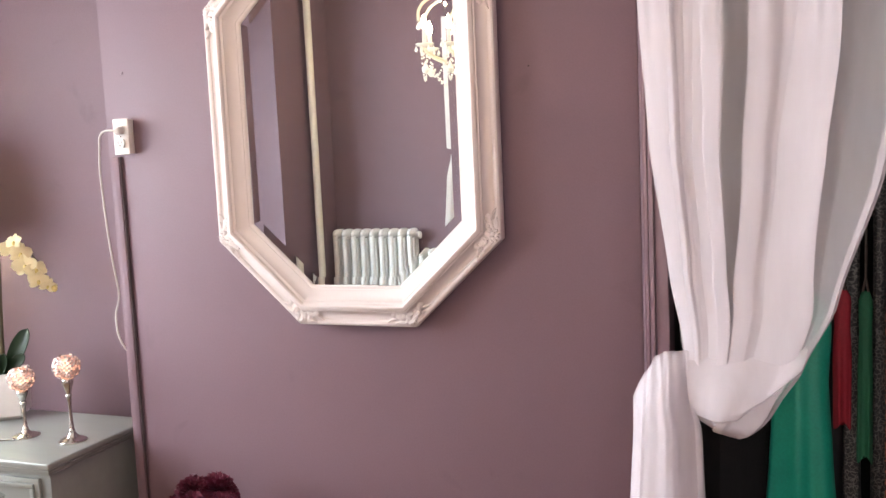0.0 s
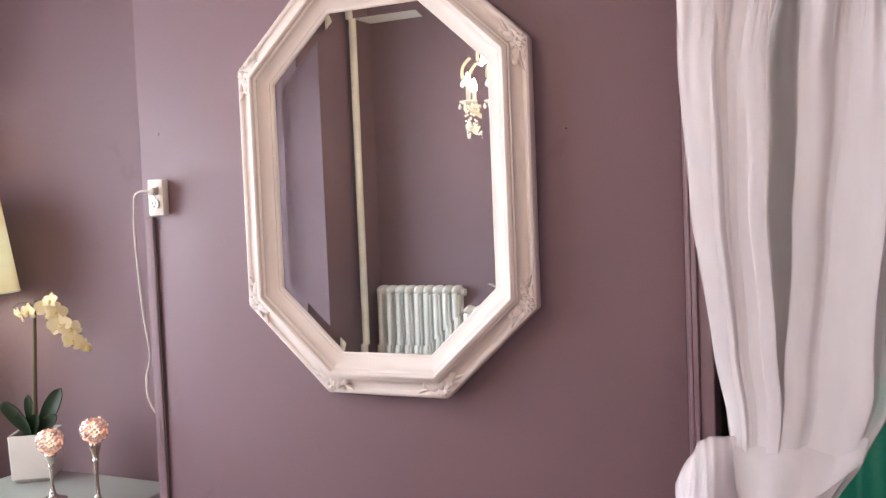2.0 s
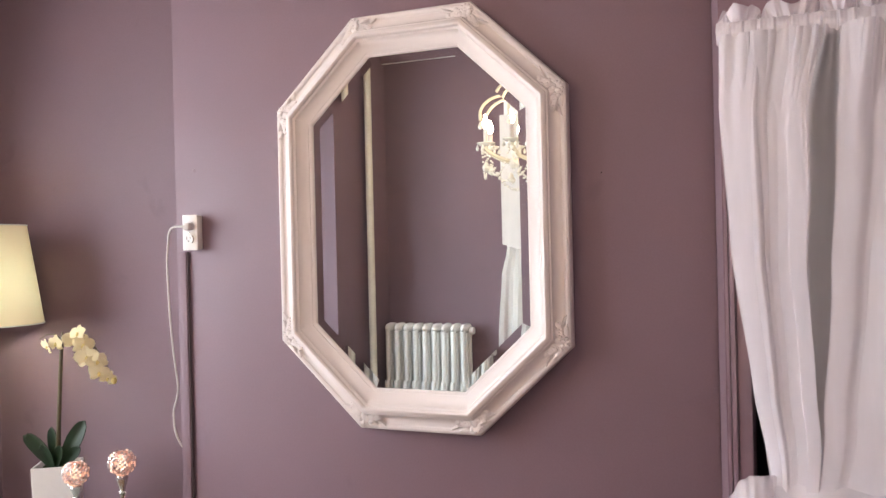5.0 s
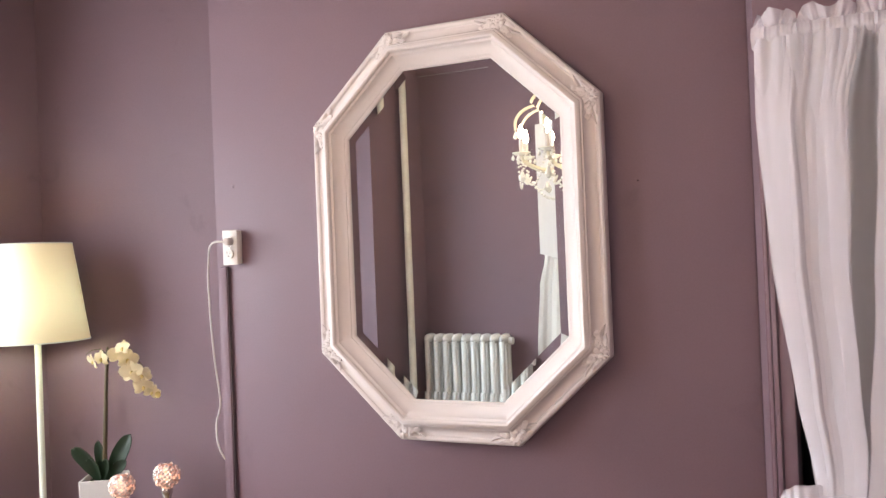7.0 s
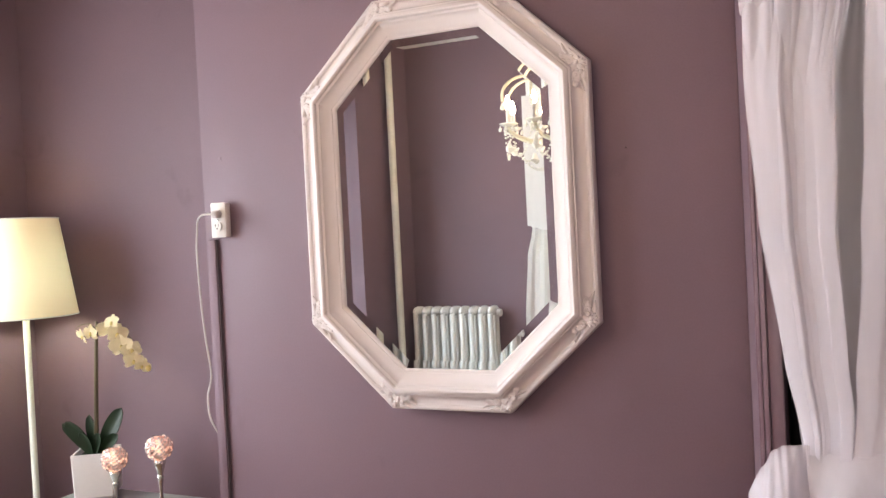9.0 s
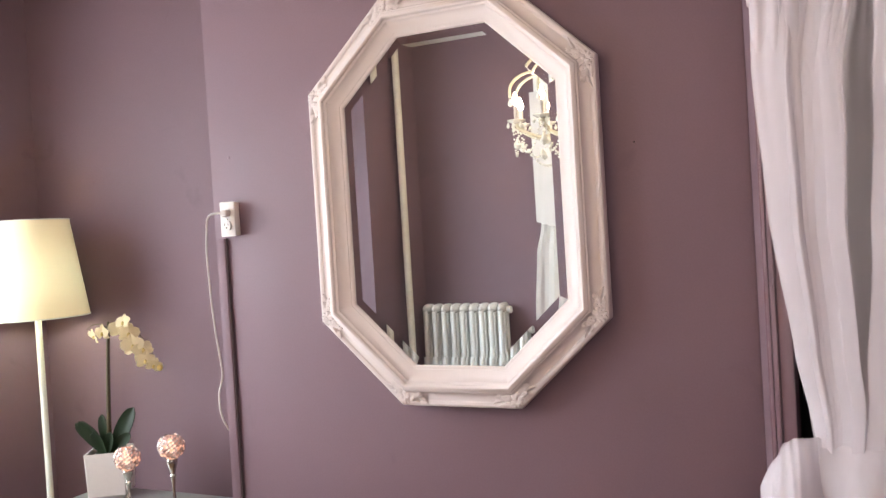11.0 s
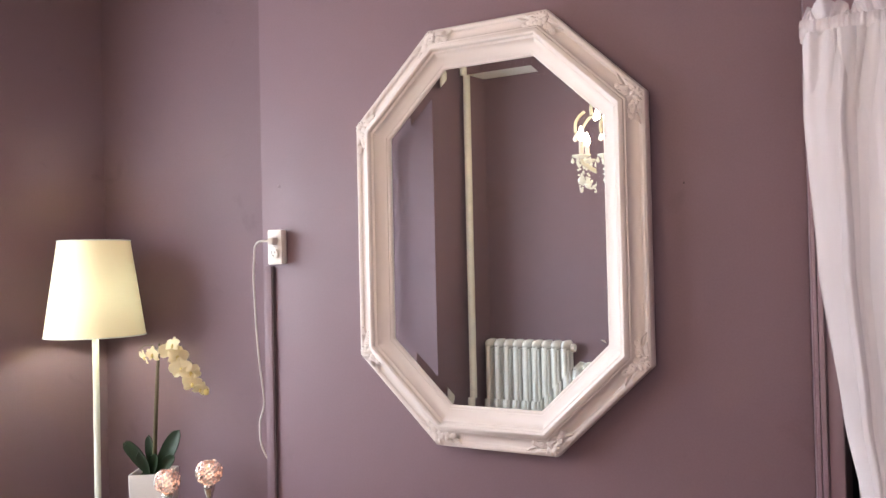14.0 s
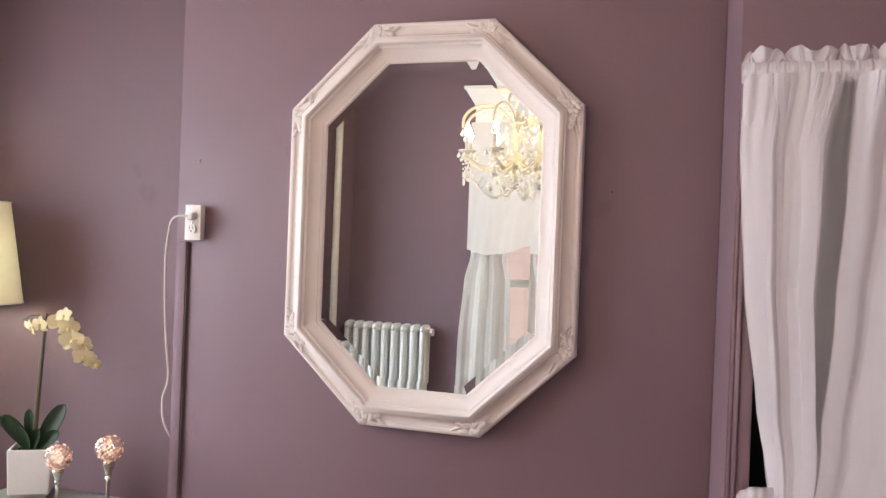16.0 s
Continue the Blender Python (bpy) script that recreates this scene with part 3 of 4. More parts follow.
cord = thing("power_cord", (0, 0, 0), "cream plastic lamp cord with its plug in the outlet", "cord")
part("plug", box(bmesh.new(), (-0.827, -0.064, 1.548), (-0.803, -0.0385, 1.572), 0.006, 3), CORD, cord)
pts = [(-0.818, -0.07, 1.56), (-0.84, -0.075, 1.562), (-0.868, -0.068, 1.556), (-0.895, -0.05, 1.54), (-0.915, -0.03, 1.505), (-0.935, -0.015, 1.45), (-0.945, 0.0, 1.36), (-0.949, 0.01, 1.26), (-0.946, 0.018, 1.15),
       (-0.944, 0.03, 1.07), (-0.942, 0.035, 1.02), (-0.95, 0.035, 0.985), (-0.96, 0.03, 0.955), (-0.956, 0.025, 0.925), (-0.951, 0.02, 0.895), (-0.94, 0.02, 0.86), (-0.925, 0.03, 0.825), (-0.916, 0.06, 0.79), (-0.922, 0.12, 0.7),
       (-0.93, 0.2, 0.55), (-0.95, 0.3, 0.3), (-1.0, 0.36, 0.012), (-1.4, 0.38, 0.006), (-1.75, 0.3, 0.006)]
cu = bpy.data.curves.new("cord_line", "CURVE")
cu.dimensions, cu.bevel_depth, cu.bevel_resolution = "3D", 0.0036, 2
sp = cu.splines.new("NURBS")
sp.points.add(len(pts) - 1)
for q, p in zip(sp.points, pts):
    q.co = (*p, 1)
sp.use_endpoint_u, sp.order_u, sp.resolution_u = True, 3, 6
tmp = new("tmp", cu)
dg = bpy.context.evaluated_depsgraph_get()
wire_mesh = bpy.data.meshes.new_from_object(tmp.evaluated_get(dg))
bpy.data.objects.remove(tmp)
wire_mesh.materials.clear()
wire_mesh.materials.append(CORD)
wire = new("wire", wire_mesh)
wire.parent = cord


# Two wall marks built as small raised discs: a nail hole and a smudge.
for nx, nz, rad, words in ((0.514, 1.663, 0.0024, "small dark nail hole mark in the mauve wall"), (-0.828, 1.744, 0.006, "small mauve disc standing in for a smudge on the wall near the outlet")):
    nail = thing("nail", (nx, 0, nz), words, "nail")
    part("head", lathe(bmesh.new(), [(rad, 0), (rad * 0.95, 0.0012), (rad * 0.5, 0.002), (0, 0.0022)], 12), SHADOWNAIL if rad < 0.005 else TRIM, nail).matrix_local = pose(0, 0, 0, 90, 0, 0)


# ---------------------------------------------------------------- dresser and what stands on it
DZ, DX0, DX1, DY0, DY1 = 0.5611, -1.6246, -0.9297, -0.3479, 0.1281
dresser = thing("dresser", (0, 0, 0), "silver grey painted low dresser with moulded drawer fronts", "dresser")
part("body", box(bmesh.new(), (DX0 + 0.025, DY0 + 0.03, 0.08), (DX1 - 0.025, DY1 - 0.01, DZ - 0.045), 0.004), SILVERPAINT, dresser)
part("top", box(bmesh.new(), (DX0, DY0, DZ - 0.022), (DX1, DY1, DZ), 0.006, 3), SILVERPAINT, dresser, "brushed silver grey top")
bm = bmesh.new()
box(bm, (DX0 + 0.008, DY0 + 0.009, DZ - 0.034), (DX1 - 0.008, DY1 - 0.005, DZ - 0.0225), 0.004)
box(bm, (DX0 + 0.017, DY0 + 0.019, DZ - 0.0445), (DX1 - 0.017, DY1 - 0.008, DZ - 0.0345), 0.003)
part("moulding", bm, SILVERPAINT, dresser)
for z0, z1 in ((0.356, 0.504), (0.13, 0.34)):
    dr = part("drawer", box(bmesh.new(), (DX0 + 0.05, DY0 + 0.016, z0), (DX1 - 0.06, DY0 + 0.0295, z1), 0.004), SILVERPAINT, dresser)
    bm = bmesh.new()
    for lo, hi in (((DX0 + 0.065, z1 - 0.03), (DX1 - 0.075, z1 - 0.015)), ((DX0 + 0.065, z0 + 0.015), (DX1 - 0.075, z0 + 0.03)), ((DX0 + 0.065, z0 + 0.03), (DX0 + 0.08, z1 - 0.03)), ((DX1 - 0.09, z0 + 0.03), (DX1 - 0.075, z1 - 0.03))):
        box(bm, (lo[0], DY0 + 0.006, lo[1]), (hi[0], DY0 + 0.0155, hi[1]), 0.003)
    part("panel_moulding", bm, SILVERPAINT, dr)
    for kx in (DX0 + 0.2, DX1 - 0.21):
        kb = part("knob", lathe(bmesh.new(), [(0.006, 0), (0.005, 0.012), (0.013, 0.02), (0.012, 0.028), (0, 0.031)], 16), SILVER, dr, "silver knob")
        kb.matrix_local = pose(kx, DY0 + 0.0155, (z0 + z1) / 2, 90, 0, 0)
for lx in (DX0 + 0.06, DX1 - 0.06):
    for ly in (DY0 + 0.07, DY1 - 0.05):
        part("leg", lathe(bmesh.new(), [(0.014, 0), (0.02, 0.01), (0.016, 0.03), (0.026, 0.079)], 14, (lx, ly, 0)), SILVERPAINT, dresser)


def candle_holder(at, high, label):
    """A turned silver foot and stem that carries a globe of glass beads; high is to the globe's centre."""
    h = thing("candle_holder", at, label, "candle holder", "globe candle holders on the dresser")
    R = 0.0438
    k = (high - R * 0.93) / 0.176
    prof = [(0.045, 0), (0.045, 0.003), (0.041, 0.006), (0.03, 0.01), (0.016, 0.017), (0.0095, 0.026), (0.0105, 0.03), (0.0075, 0.035), (0.0058, 0.06), (0.0055, 0.1), (0.0075, 0.116), (0.0082, 0.124), (0.0115, 0.129), (0.008, 0.134), (0.011, 0.145), (0.0165, 0.16), (0.019, 0.17), (0.016, 0.176)]
    part("stem", lathe(bmesh.new(), [(r, z * k) for r, z in prof], 24), SILVER, h, "turned silver stem and foot")
    zc = high
    bm = bmesh.new()
    lathe(bm, [(R * 0.9 * math.sin(a), zc - R * 0.9 * math.cos(a)) for a in [0.28 + j * (2.5 - 0.28) / 12 for j in range(13)]], 24)
    globe = part("globe", bm, MOSAICBODY, h, "rose mosaic glass globe")
    r2 = random.Random(7)
    n = 190
    shared = {}
    for kind, bead_mat in (("rose", MOSAIC), ("clear", CRYSTALBEAD), ("lit", LITBEAD)):
        bm = bmesh.new()
        bmesh.ops.create_icosphere(bm, subdivisions=1, radius=1, matrix=Matrix.Diagonal((0.0062, 0.0055, 0.0028, 1)))
        shared[kind] = mesh_of(bm, "bead", bead_mat, False)
    for j in range(n):
        z = 1 - 2 * (j + 0.5) / n
        if z > 0.84:
            continue
        a = j * 2.399963
        d = Vector((math.sqrt(1 - z * z) * math.cos(a), math.sqrt(1 - z * z) * math.sin(a), z))
        q = d.to_track_quat("Z", "Y").to_matrix().to_4x4()
        tilt = pose(0, 0, 0, r2.uniform(-16, 16), r2.uniform(-16, 16), r2.uniform(0, 90))
        bead = new("bead", shared[r2.choice(("rose", "clear", "clear", "lit"))])
        bead.parent = globe
        bead.matrix_local = Matrix.Translation(d * (R - 0.002) + Vector((0, 0, zc))) @ q @ tilt
    part("tea_light", lathe(bmesh.new(), [(0.0, -0.02), (0.017, -0.02), (0.018, 0.0), (0.009, 0.014), (0.003, 0.026), (0, 0.027)], 14, (0, 0, zc)), TEALIGHT, h, "lit tea light")
    return h


candle_holder((-1.0249, -0.1432, DZ), 0.2495, "silver stemmed candle holder with a rose mosaic globe, the taller")
candle_holder((-1.2296, -0.1385, DZ), 0.198, "silver stemmed candle holder with a rose mosaic globe, beside the pot")
snuffer = thing("candle_snuffer", (-1.222, -0.191, DZ), "small tarnished metal candle snuffer lying flat", "candle snuffer", turn=200)
part("handle", tube(bmesh.new(), [(0, 0, 0.004), (0.03, 0, 0.005), (0.055, 0.004, 0.005)], 0.0025, 8), DARKMETAL, snuffer)
part("cup", blob(bmesh.new(), (0.066, 0.005, 0.007), (0.014, 0.011, 0.007)), DARKMETAL, snuffer)

# Orchid in a square white pot.
PX, PYY = -1.4933, 0.031
pot = thing("flower_pot", (PX, PYY, DZ), "square white ceramic flower pot with chamfered foot", "flower pot", turn=32)
bm = bmesh.new()
levels = [(0.0552, 0.0000), (0.0571, 0.0019), (0.0676, 0.0152), (0.0724, 0.1666), (0.0709, 0.1695), (0.0652, 0.1695), (0.0638, 0.1666), (0.0619, 0.1476)]
rings = []
for hw, z in levels:
    c = hw * 0.95
    rings.append([bm.verts.new((x, y, z)) for x, y in ((hw, -c), (hw, c), (c, hw), (-c, hw), (-hw, c), (-hw, -c), (-c, -hw), (c, -hw))])
for a, b in zip(rings, rings[1:]):
    for k in range(8):
        bm.faces.new((a[k], a[(k + 1) % 8], b[(k + 1) % 8], b[k]))
bm.faces.new(rings[0][::-1])
part("pot_body", bm, POT, pot)
bm = bmesh.new()
box(bm, (-0.0605, -0.0605, 0.105), (0.0605, 0.0605, 0.1485))
rs = random.Random(3)
for j in range(40):
    blob(bm, (rs.uniform(-0.052, 0.052), rs.uniform(-0.052, 0.052), 0.1485), (0.012, 0.012, 0.009), sub=1)
part("soil", bm, SOIL, pot, "dark mossy potting mix")

orchid = thing("orchid", (PX, PYY, DZ + 0.156), "cream flowering orchid with dark green strap leaves", "plant", turn=27)
orchid.scale = (0.952, 0.952, 0.952)


def strap_leaf(bm, angle, length, width, droop, lean, base=(0, 0, 0)):
    """A broad strap leaf that rises at an angle, droops towards its tip and leans out by lean."""
    rows, n = [], 14
    p = Vector(base)
    for k in range(n + 1):
        s = k / n
        a = radians(angle + (droop if angle > 90 else -droop) * s)
        d = Vector((math.cos(a), -lean * s, math.sin(a))).normalized()
        if k:
            p = p + d * (length / n)
        side = Vector((-math.sin(a), 0.35, math.cos(a))).normalized()
        nrm = d.cross(side)
        w = width * (0.4 + 0.6 * math.sin(min(1, s / 0.6) * math.pi / 2)) * math.sqrt(max(1 - max(0, (s - 0.55) / 0.45) ** 2.2, 0.0)) + 0.0008
        rows.append([p + side * (w * c) + nrm * (0.3 * w * c * c - 0.05 * w * (abs(c) < 0.1)) for c in (-1, -0.7, -0.35, 0, 0.35, 0.7, 1)])
    grid(bm, rows)
    thicken(bm, 0.0022)
    return bm


for angle, le, wi, dr, ln, bs in ((58, 0.2, 0.034, -4, 0.1, (0.01, 0, 0)), (114, 0.165, 0.034, 18, 0.2, (-0.01, -0.01, 0)), (121, 0.17, 0.028, 26, -0.15, (-0.015, 0.01, 0)), (97, 0.15, 0.023, 4, -0.1, (-0.005, 0.015, 0)), (76, 0.095, 0.022, 6, 0.4, (0.0, -0.02, 0)), (104, 0.105, 0.024, 8, 0.4, (-0.01, -0.02, 0)), (44, 0.12, 0.025, 6, 0.35, (0.01, -0.015, 0))):
    part("leaf", strap_leaf(bmesh.new(), angle, le, wi, dr, ln, bs), LEAF, orchid)
stem_pts = [(0, 0, -0.02), (0.003, 0, 0.06), (0.008, -0.002, 0.16), (0.014, -0.003, 0.27), (0.022, -0.004, 0.4), (0.028, -0.004, 0.48), (0.03, -0.004, 0.51)]
part("stem", tube(bmesh.new(), stem_pts, [0.009, 0.009, 0.0085, 0.0078, 0.007, 0.006, 0.004], 10), STEM, orchid)
part("support_stake", tube(bmesh.new(), [(0.005, 0.008, -0.02), (0.012, 0.007, 0.2), (0.021, 0.004, 0.37)], 0.0026, 8), STEM, orchid, "thin support stake")
RAISE = 0.03
arch = [(0.026, -0.004, 0.44), (0.055, -0.008, 0.475), (0.09, -0.012, 0.478), (0.13, -0.016, 0.45), (0.165, -0.02, 0.405), (0.195, -0.022, 0.355), (0.215, -0.022, 0.31)]
part("flower_stem", tube(bmesh.new(), [(x, y, z + RAISE) for x, y, z in arch], [0.003, 0.0028, 0.0026, 0.0024, 0.0022, 0.0018, 0.0012], 8), STEM, orchid)
part("flower_stem", tube(bmesh.new(), [(0.028, -0.004, 0.48), (0.005, -0.008, 0.503), (-0.025, -0.012, 0.501), (-0.05, -0.014, 0.485)], [0.003, 0.0024, 0.002, 0.0015], 8), STEM, orchid)


def blossom(at, face, size, spin, rs):
    d = Vector(face).normalized()
    m = Matrix.Translation(Vector(at) + Vector((0, 0, RAISE))) @ d.to_track_quat("Z", "Y").to_matrix().to_4x4() @ pose(0, 0, 0, 0, 0, spin)
    bm = bmesh.new()
    for k, (ang, le, wi) in enumerate(((90, 1.0, 0.36), (210, 0.95, 0.34), (330, 0.95, 0.34), (20, 1.02, 0.52), (160, 1.02, 0.52))):
        rows = []
        a = radians(ang + rs.uniform(-6, 6))
        dv, sv = Vector((math.cos(a), math.sin(a), 0)), Vector((-math.sin(a), math.cos(a), 0))
        cup = rs.uniform(0.1, 0.5)
        for j in range(8):
            s = j / 7
            w = wi * size * (math.sin(math.pi * (0.1 + 0.86 * s)) ** 0.6)
            rows.append([m @ (dv * (le * size * s) + sv * (w * c) + Vector((0, 0, size * (0.28 * s - cup * s * s + 0.14 * abs(c) * s + 0.03 * math.sin(7 * s + 5 * c + k)) + (0.004 if k > 2 else 0)))) for c in (-1, -0.5, 0, 0.5, 1)])
        grid(bm, rows)
    ob = part("blossom", bm, PETAL, orchid, "cream orchid blossom")
    bm = bmesh.new()
    blob(bm, (0, 0, 0), (1, 1, 1))
    for v in bm.verts:
        v.co = m @ Vector((v.co.x * 0.16 * size, v.co.y * 0.26 * size - 0.12 * size, v.co.z * 0.2 * size + 0.16 * size))
    part("lip", bm, LIP, ob, "yellow lip")


rs = random.Random(11)
for at, face, size in (((0.075, -0.03, 0.462), (0.2, -1, 0.1), 0.045), ((0.112, -0.035, 0.44), (0.5, -1, 0.1), 0.044), ((0.1, -0.05, 0.49), (-0.3, -0.8, 0.4), 0.035), ((0.135, -0.05, 0.39), (0.1, -1, 0.0), 0.048), ((0.168, -0.04, 0.37), (0.8, -0.8, 0.1), 0.045), ((0.18, -0.045, 0.325), (0.3, -1, -0.2), 0.04), ((0.208, -0.03, 0.3), (0.5, -0.8, -0.4), 0.034), ((0.0, -0.03, 0.45), (-0.4, -1, 0.0), 0.036), ((-0.035, -0.03, 0.44), (-0.7, -0.7, -0.3), 0.034)):
    blossom((0.035 + 0.88 * (at[0] - 0.02), at[1], 0.385 + 0.9 * (at[2] - 0.39)), face, size * 0.95, rs.uniform(-25, 25), rs)
part("bud", blob(bmesh.new(), (0.222, -0.022, 0.292 + RAISE), (0.011, 0.011, 0.014)), LIP, orchid, "pale green bud")

# Floor lamp beside the dresser.
LX, LY = -1.869, 0.07
lamp = thing("floor_lamp", (LX, LY, 0), "cream floor lamp with a lit tapered linen shade", "floor lamp")
part("base", lathe(bmesh.new(), [(0.13, 0), (0.13, 0.012), (0.125, 0.018), (0.02, 0.024), (0.014, 0.03)], 40), POLE, lamp)
part("pole", lathe(bmesh.new(), [(0.0125, 0.026), (0.0125, 1.22), (0.009, 1.225), (0.009, 1.325)], 20), POLE, lamp, "slender cream metal pole")
bm = bmesh.new()
n = 64
rings = [[bm.verts.new((r * math.cos(2 * math.pi * k / n), r * math.sin(2 * math.pi * k / n), z)) for k in range(n)] for r, z in ((0.192, 1.22), (0.165, 1.408), (0.137, 1.597))]
for a, b in zip(rings, rings[1:]):
    for k in range(n):
        bm.faces.new((a[k], a[(k + 1) % n], b[(k + 1) % n], b[k]))
part("shade", bm, SHADE, lamp, "cream linen shade glowing from inside")
for r, z in ((0.1925, 1.22), (0.1375, 1.597)):
    pts = [(r * math.cos(2 * math.pi * k / 48), r * math.sin(2 * math.pi * k / 48), z) for k in range(49)]
    part("shade_ring", tube(bmesh.new(), pts, 0.0024, 6, False), POLE, lamp, "hem ring of the shade")
bm = bmesh.new()
for k in range(3):
    a = 2 * math.pi * k / 3
    tube(bm, [(0.01 * math.cos(a), 0.01 * math.sin(a), 1.5), (0.136 * math.cos(a), 0.136 * math.sin(a), 1.594)], 0.002, 6)
part("shade_spider", bm, POLE, lamp)
part("bulb", blob(bmesh.new(), (0, 0, 1.36), (0.028, 0.028, 0.04), sub=3), BULB, lamp, "lit bulb")

# Burgundy flowers in a vase on the floor.
vase = thing("floor_vase", (-0.475, -0.2, 0), "dark smoked glass floor vase", "vase")
part("vase_body", lathe(bmesh.new(), [(0.06, 0), (0.065, 0.01), (0.075, 0.15), (0.055, 0.32), (0.06, 0.35), (0.054, 0.35), (0.05, 0.32)], 28), DARKVASE, vase)
bouquet = thing("bouquet", (-0.475, -0.2, 0.34), "burgundy carnations bunched in a vase", "flowers")


def carnation(at, size, rs):
    bm = bmesh.new()
    for j in range(46):
        z = 1 - 1.25 * (j + 0.5) / 46
        a = j * 2.4 + rs.uniform(-0.3, 0.3)
        d = Vector((math.sqrt(max(1 - z * z, 0)) * math.cos(a), math.sqrt(max(1 - z * z, 0)) * math.sin(a), z))
        s3 = d.cross(Vector((0.2, 0.1, 1))).normalized()
        u3 = d.cross(s3)
        rows = []
        for q in range(4):
            s = 0.35 + 0.68 * q / 3
            rows.append([Vector(at) + d * (size * s) + s3 * (size * 0.42 * c * (0.5 + q / 4)) + u3 * (size * 0.09 * math.sin(9 * c + j) * q / 3) for c in (-1, -0.6, -0.2, 0.2, 0.6, 1)])
        grid(bm, rows)
    part("carnation", bm, BURGUNDY, bouquet)


rs = random.Random(5)
for at, sz in (((-0.045, 0, 0.115), 0.05), ((0.025, 0.02, 0.12), 0.052), ((0.07, -0.02, 0.085), 0.048), ((-0.01, -0.05, 0.09), 0.048), ((-0.085, -0.01, 0.07), 0.044), ((0.02, 0.06, 0.08), 0.045)):
    carnation(at, sz, rs)
    part("stem", tube(bmesh.new(), [(at[0] * 0.25, at[1] * 0.25, -0.2), (at[0] * 0.5, at[1] * 0.5, 0.0), (at[0], at[1], at[2] - 0.02)], 0.003, 6), LEAF, bouquet)


# ---------------------------------------------------------------- the closet curtain
CY = -0.315
curtain = thing("door_curtain", (0, 0, 0), "white sheer voile curtain tied back in a knot", "curtain")


def gathers(u):
    return 0.5 * math.sin(2 * math.pi * 17 * u) + 0.3 * math.sin(2 * math.pi * 29 * u + 1.1) + 0.3 * math.sin(2 * math.pi * 41 * u + 2.0)


LEFT_EDGE = [(0.76, 0.95), (0.82, 0.946), (0.9, 0.942), (0.99, 0.936), (1.154, 0.906), (1.446, 0.868), (1.756, 0.847), (1.93, 0.85)]
RIGHT_EDGE = [(0.76, 1.055), (0.79, 1.085), (0.86, 1.13), (0.945, 1.182), (1.083, 1.248), (1.377, 1.341), (1.65, 1.41), (1.93, 1.46)]
# The cloth runs forth and back across the panel: (way along the cloth, place across, layer).
TURNS = [0.0, 0.32, 0.13, 0.315, 0.004, 0.135, 0.0, 0.25, 0.14, 0.318, 0.24, 0.75, 0.53, 0.745, 0.42, 0.748, 0.6, 0.74, 0.43, 0.54, 0.98, 0.95, 1.0, 0.955, 0.995]
LAYERS = [k * 2 % 5 * 0.6 for k in range(len(TURNS))]
RUN, way_along = [], 0.0
for k, u in enumerate(TURNS):
    way_along += abs(u - TURNS[k - 1]) + 0.02 if k else 0.0
    RUN.append((way_along, u, LAYERS[k]))
RUN = [(p / way_along, u, l) for p, u, l in RUN]


def cloth_place(p):
    for (p0, u0, l0), (p1, u1, l1) in zip(RUN, RUN[1:]):
        if p <= p1:
            q = (p - p0) / (p1 - p0)
            return u0 + (u1 - u0) * q, l0 + (l1 - l0) * (q * q * (3 - 2 * q))
    return RUN[-1][1], RUN[-1][2]


def ease(q):
    q = min(1.0, max(0.0, q))
    return q * q * (3 - 2 * q)


def strand(p, s):
    """A thread of the panel from the rod (s = 0) to the bottom of the pouch (s = 1)."""
    u, layer = cloth_place(p)
    bottom = 0.82 - 0.048 * min(1.0, max(0.0, u) / 0.85) ** 0.8
    z = 1.915 + (bottom - 1.915) * s
    grow = min(1, s / 0.16)
    wide = along(RIGHT_EDGE, z) - along(LEFT_EDGE, z)
    flat = 0.3 + 0.7 * grow
    # the sheer gaps between the bundles of folds close towards the pouch
    shut, shut_edge = max(ease((s - 0.45) / 0.4), 0.6 - 0.6 * ease(s / 0.14)), ease((s - 0.5) / 0.38)
    v = along([(-0.1, -0.1), (0, 0), (0.13, 0.13), (0.32, 0.305 + 0.055 * shut), (0.42, 0.395 - 0.03 * shut), (0.53, 0.51), (0.75, 0.695 + 0.055 * ease(s / 0.55) + 0.17 * shut_edge), (0.95, 0.95), (1, 1), (1.1, 1.1)], u)
    v += (0.5 * (1 - grow)) * 0.03 * math.sin(60 * p) + 0.006 * math.sin(11 * p + 3.2 * s) * grow
    x = along(LEFT_EDGE, z) + wide * v
    y = CY - 0.012 + 0.01 * (layer - 1) * flat * (0.45 + wide) + 0.011 * gathers(p * 0.9) * (1 - 0.93 * grow)
    y += 0.011 * gathers(2.6 * p) * math.exp(-9 * s) + 0.005 * math.sin(2 * math.pi * 38 * p) * math.exp(-10 * s)
    y += (0.002 * math.sin(31 * p + 1.5 * s) + 0.0007 * math.sin(113 * p - 2 * s)) * grow * (0.5 + wide)
    # each bundle of folds turns its flat towards the shop window and steps back at its edge
    y += grow * (0.35 + 1.3 * wide) * (1 - 0.6 * shut_edge) * along([(0, 0), (0.115, -0.009), (0.15, -0.001), (0.315, -0.012), (0.43, 0), (0.51, -0.006), (0.55, -0.001), (0.75, -0.014), (0.82, -0.01), (1, -0.026)], u)
    swell = max(0.0, (s - 0.6) / 0.4)
    y -= 0.06 * swell ** 1.5 * math.sin(math.pi * min(1, max(0.0, 0.1 + 0.8 * u)))
    tuck = max(0.0, (s - 0.95) / 0.05)
    return (x - 0.012 * tuck * u, y + 0.07 * tuck * tuck, z)


bm = bmesh.new()
NU, NS = 900, 64
grid(bm, [[strand(i / NU, j / NS) for i in range(NU + 1)] for j in range(NS + 1)])
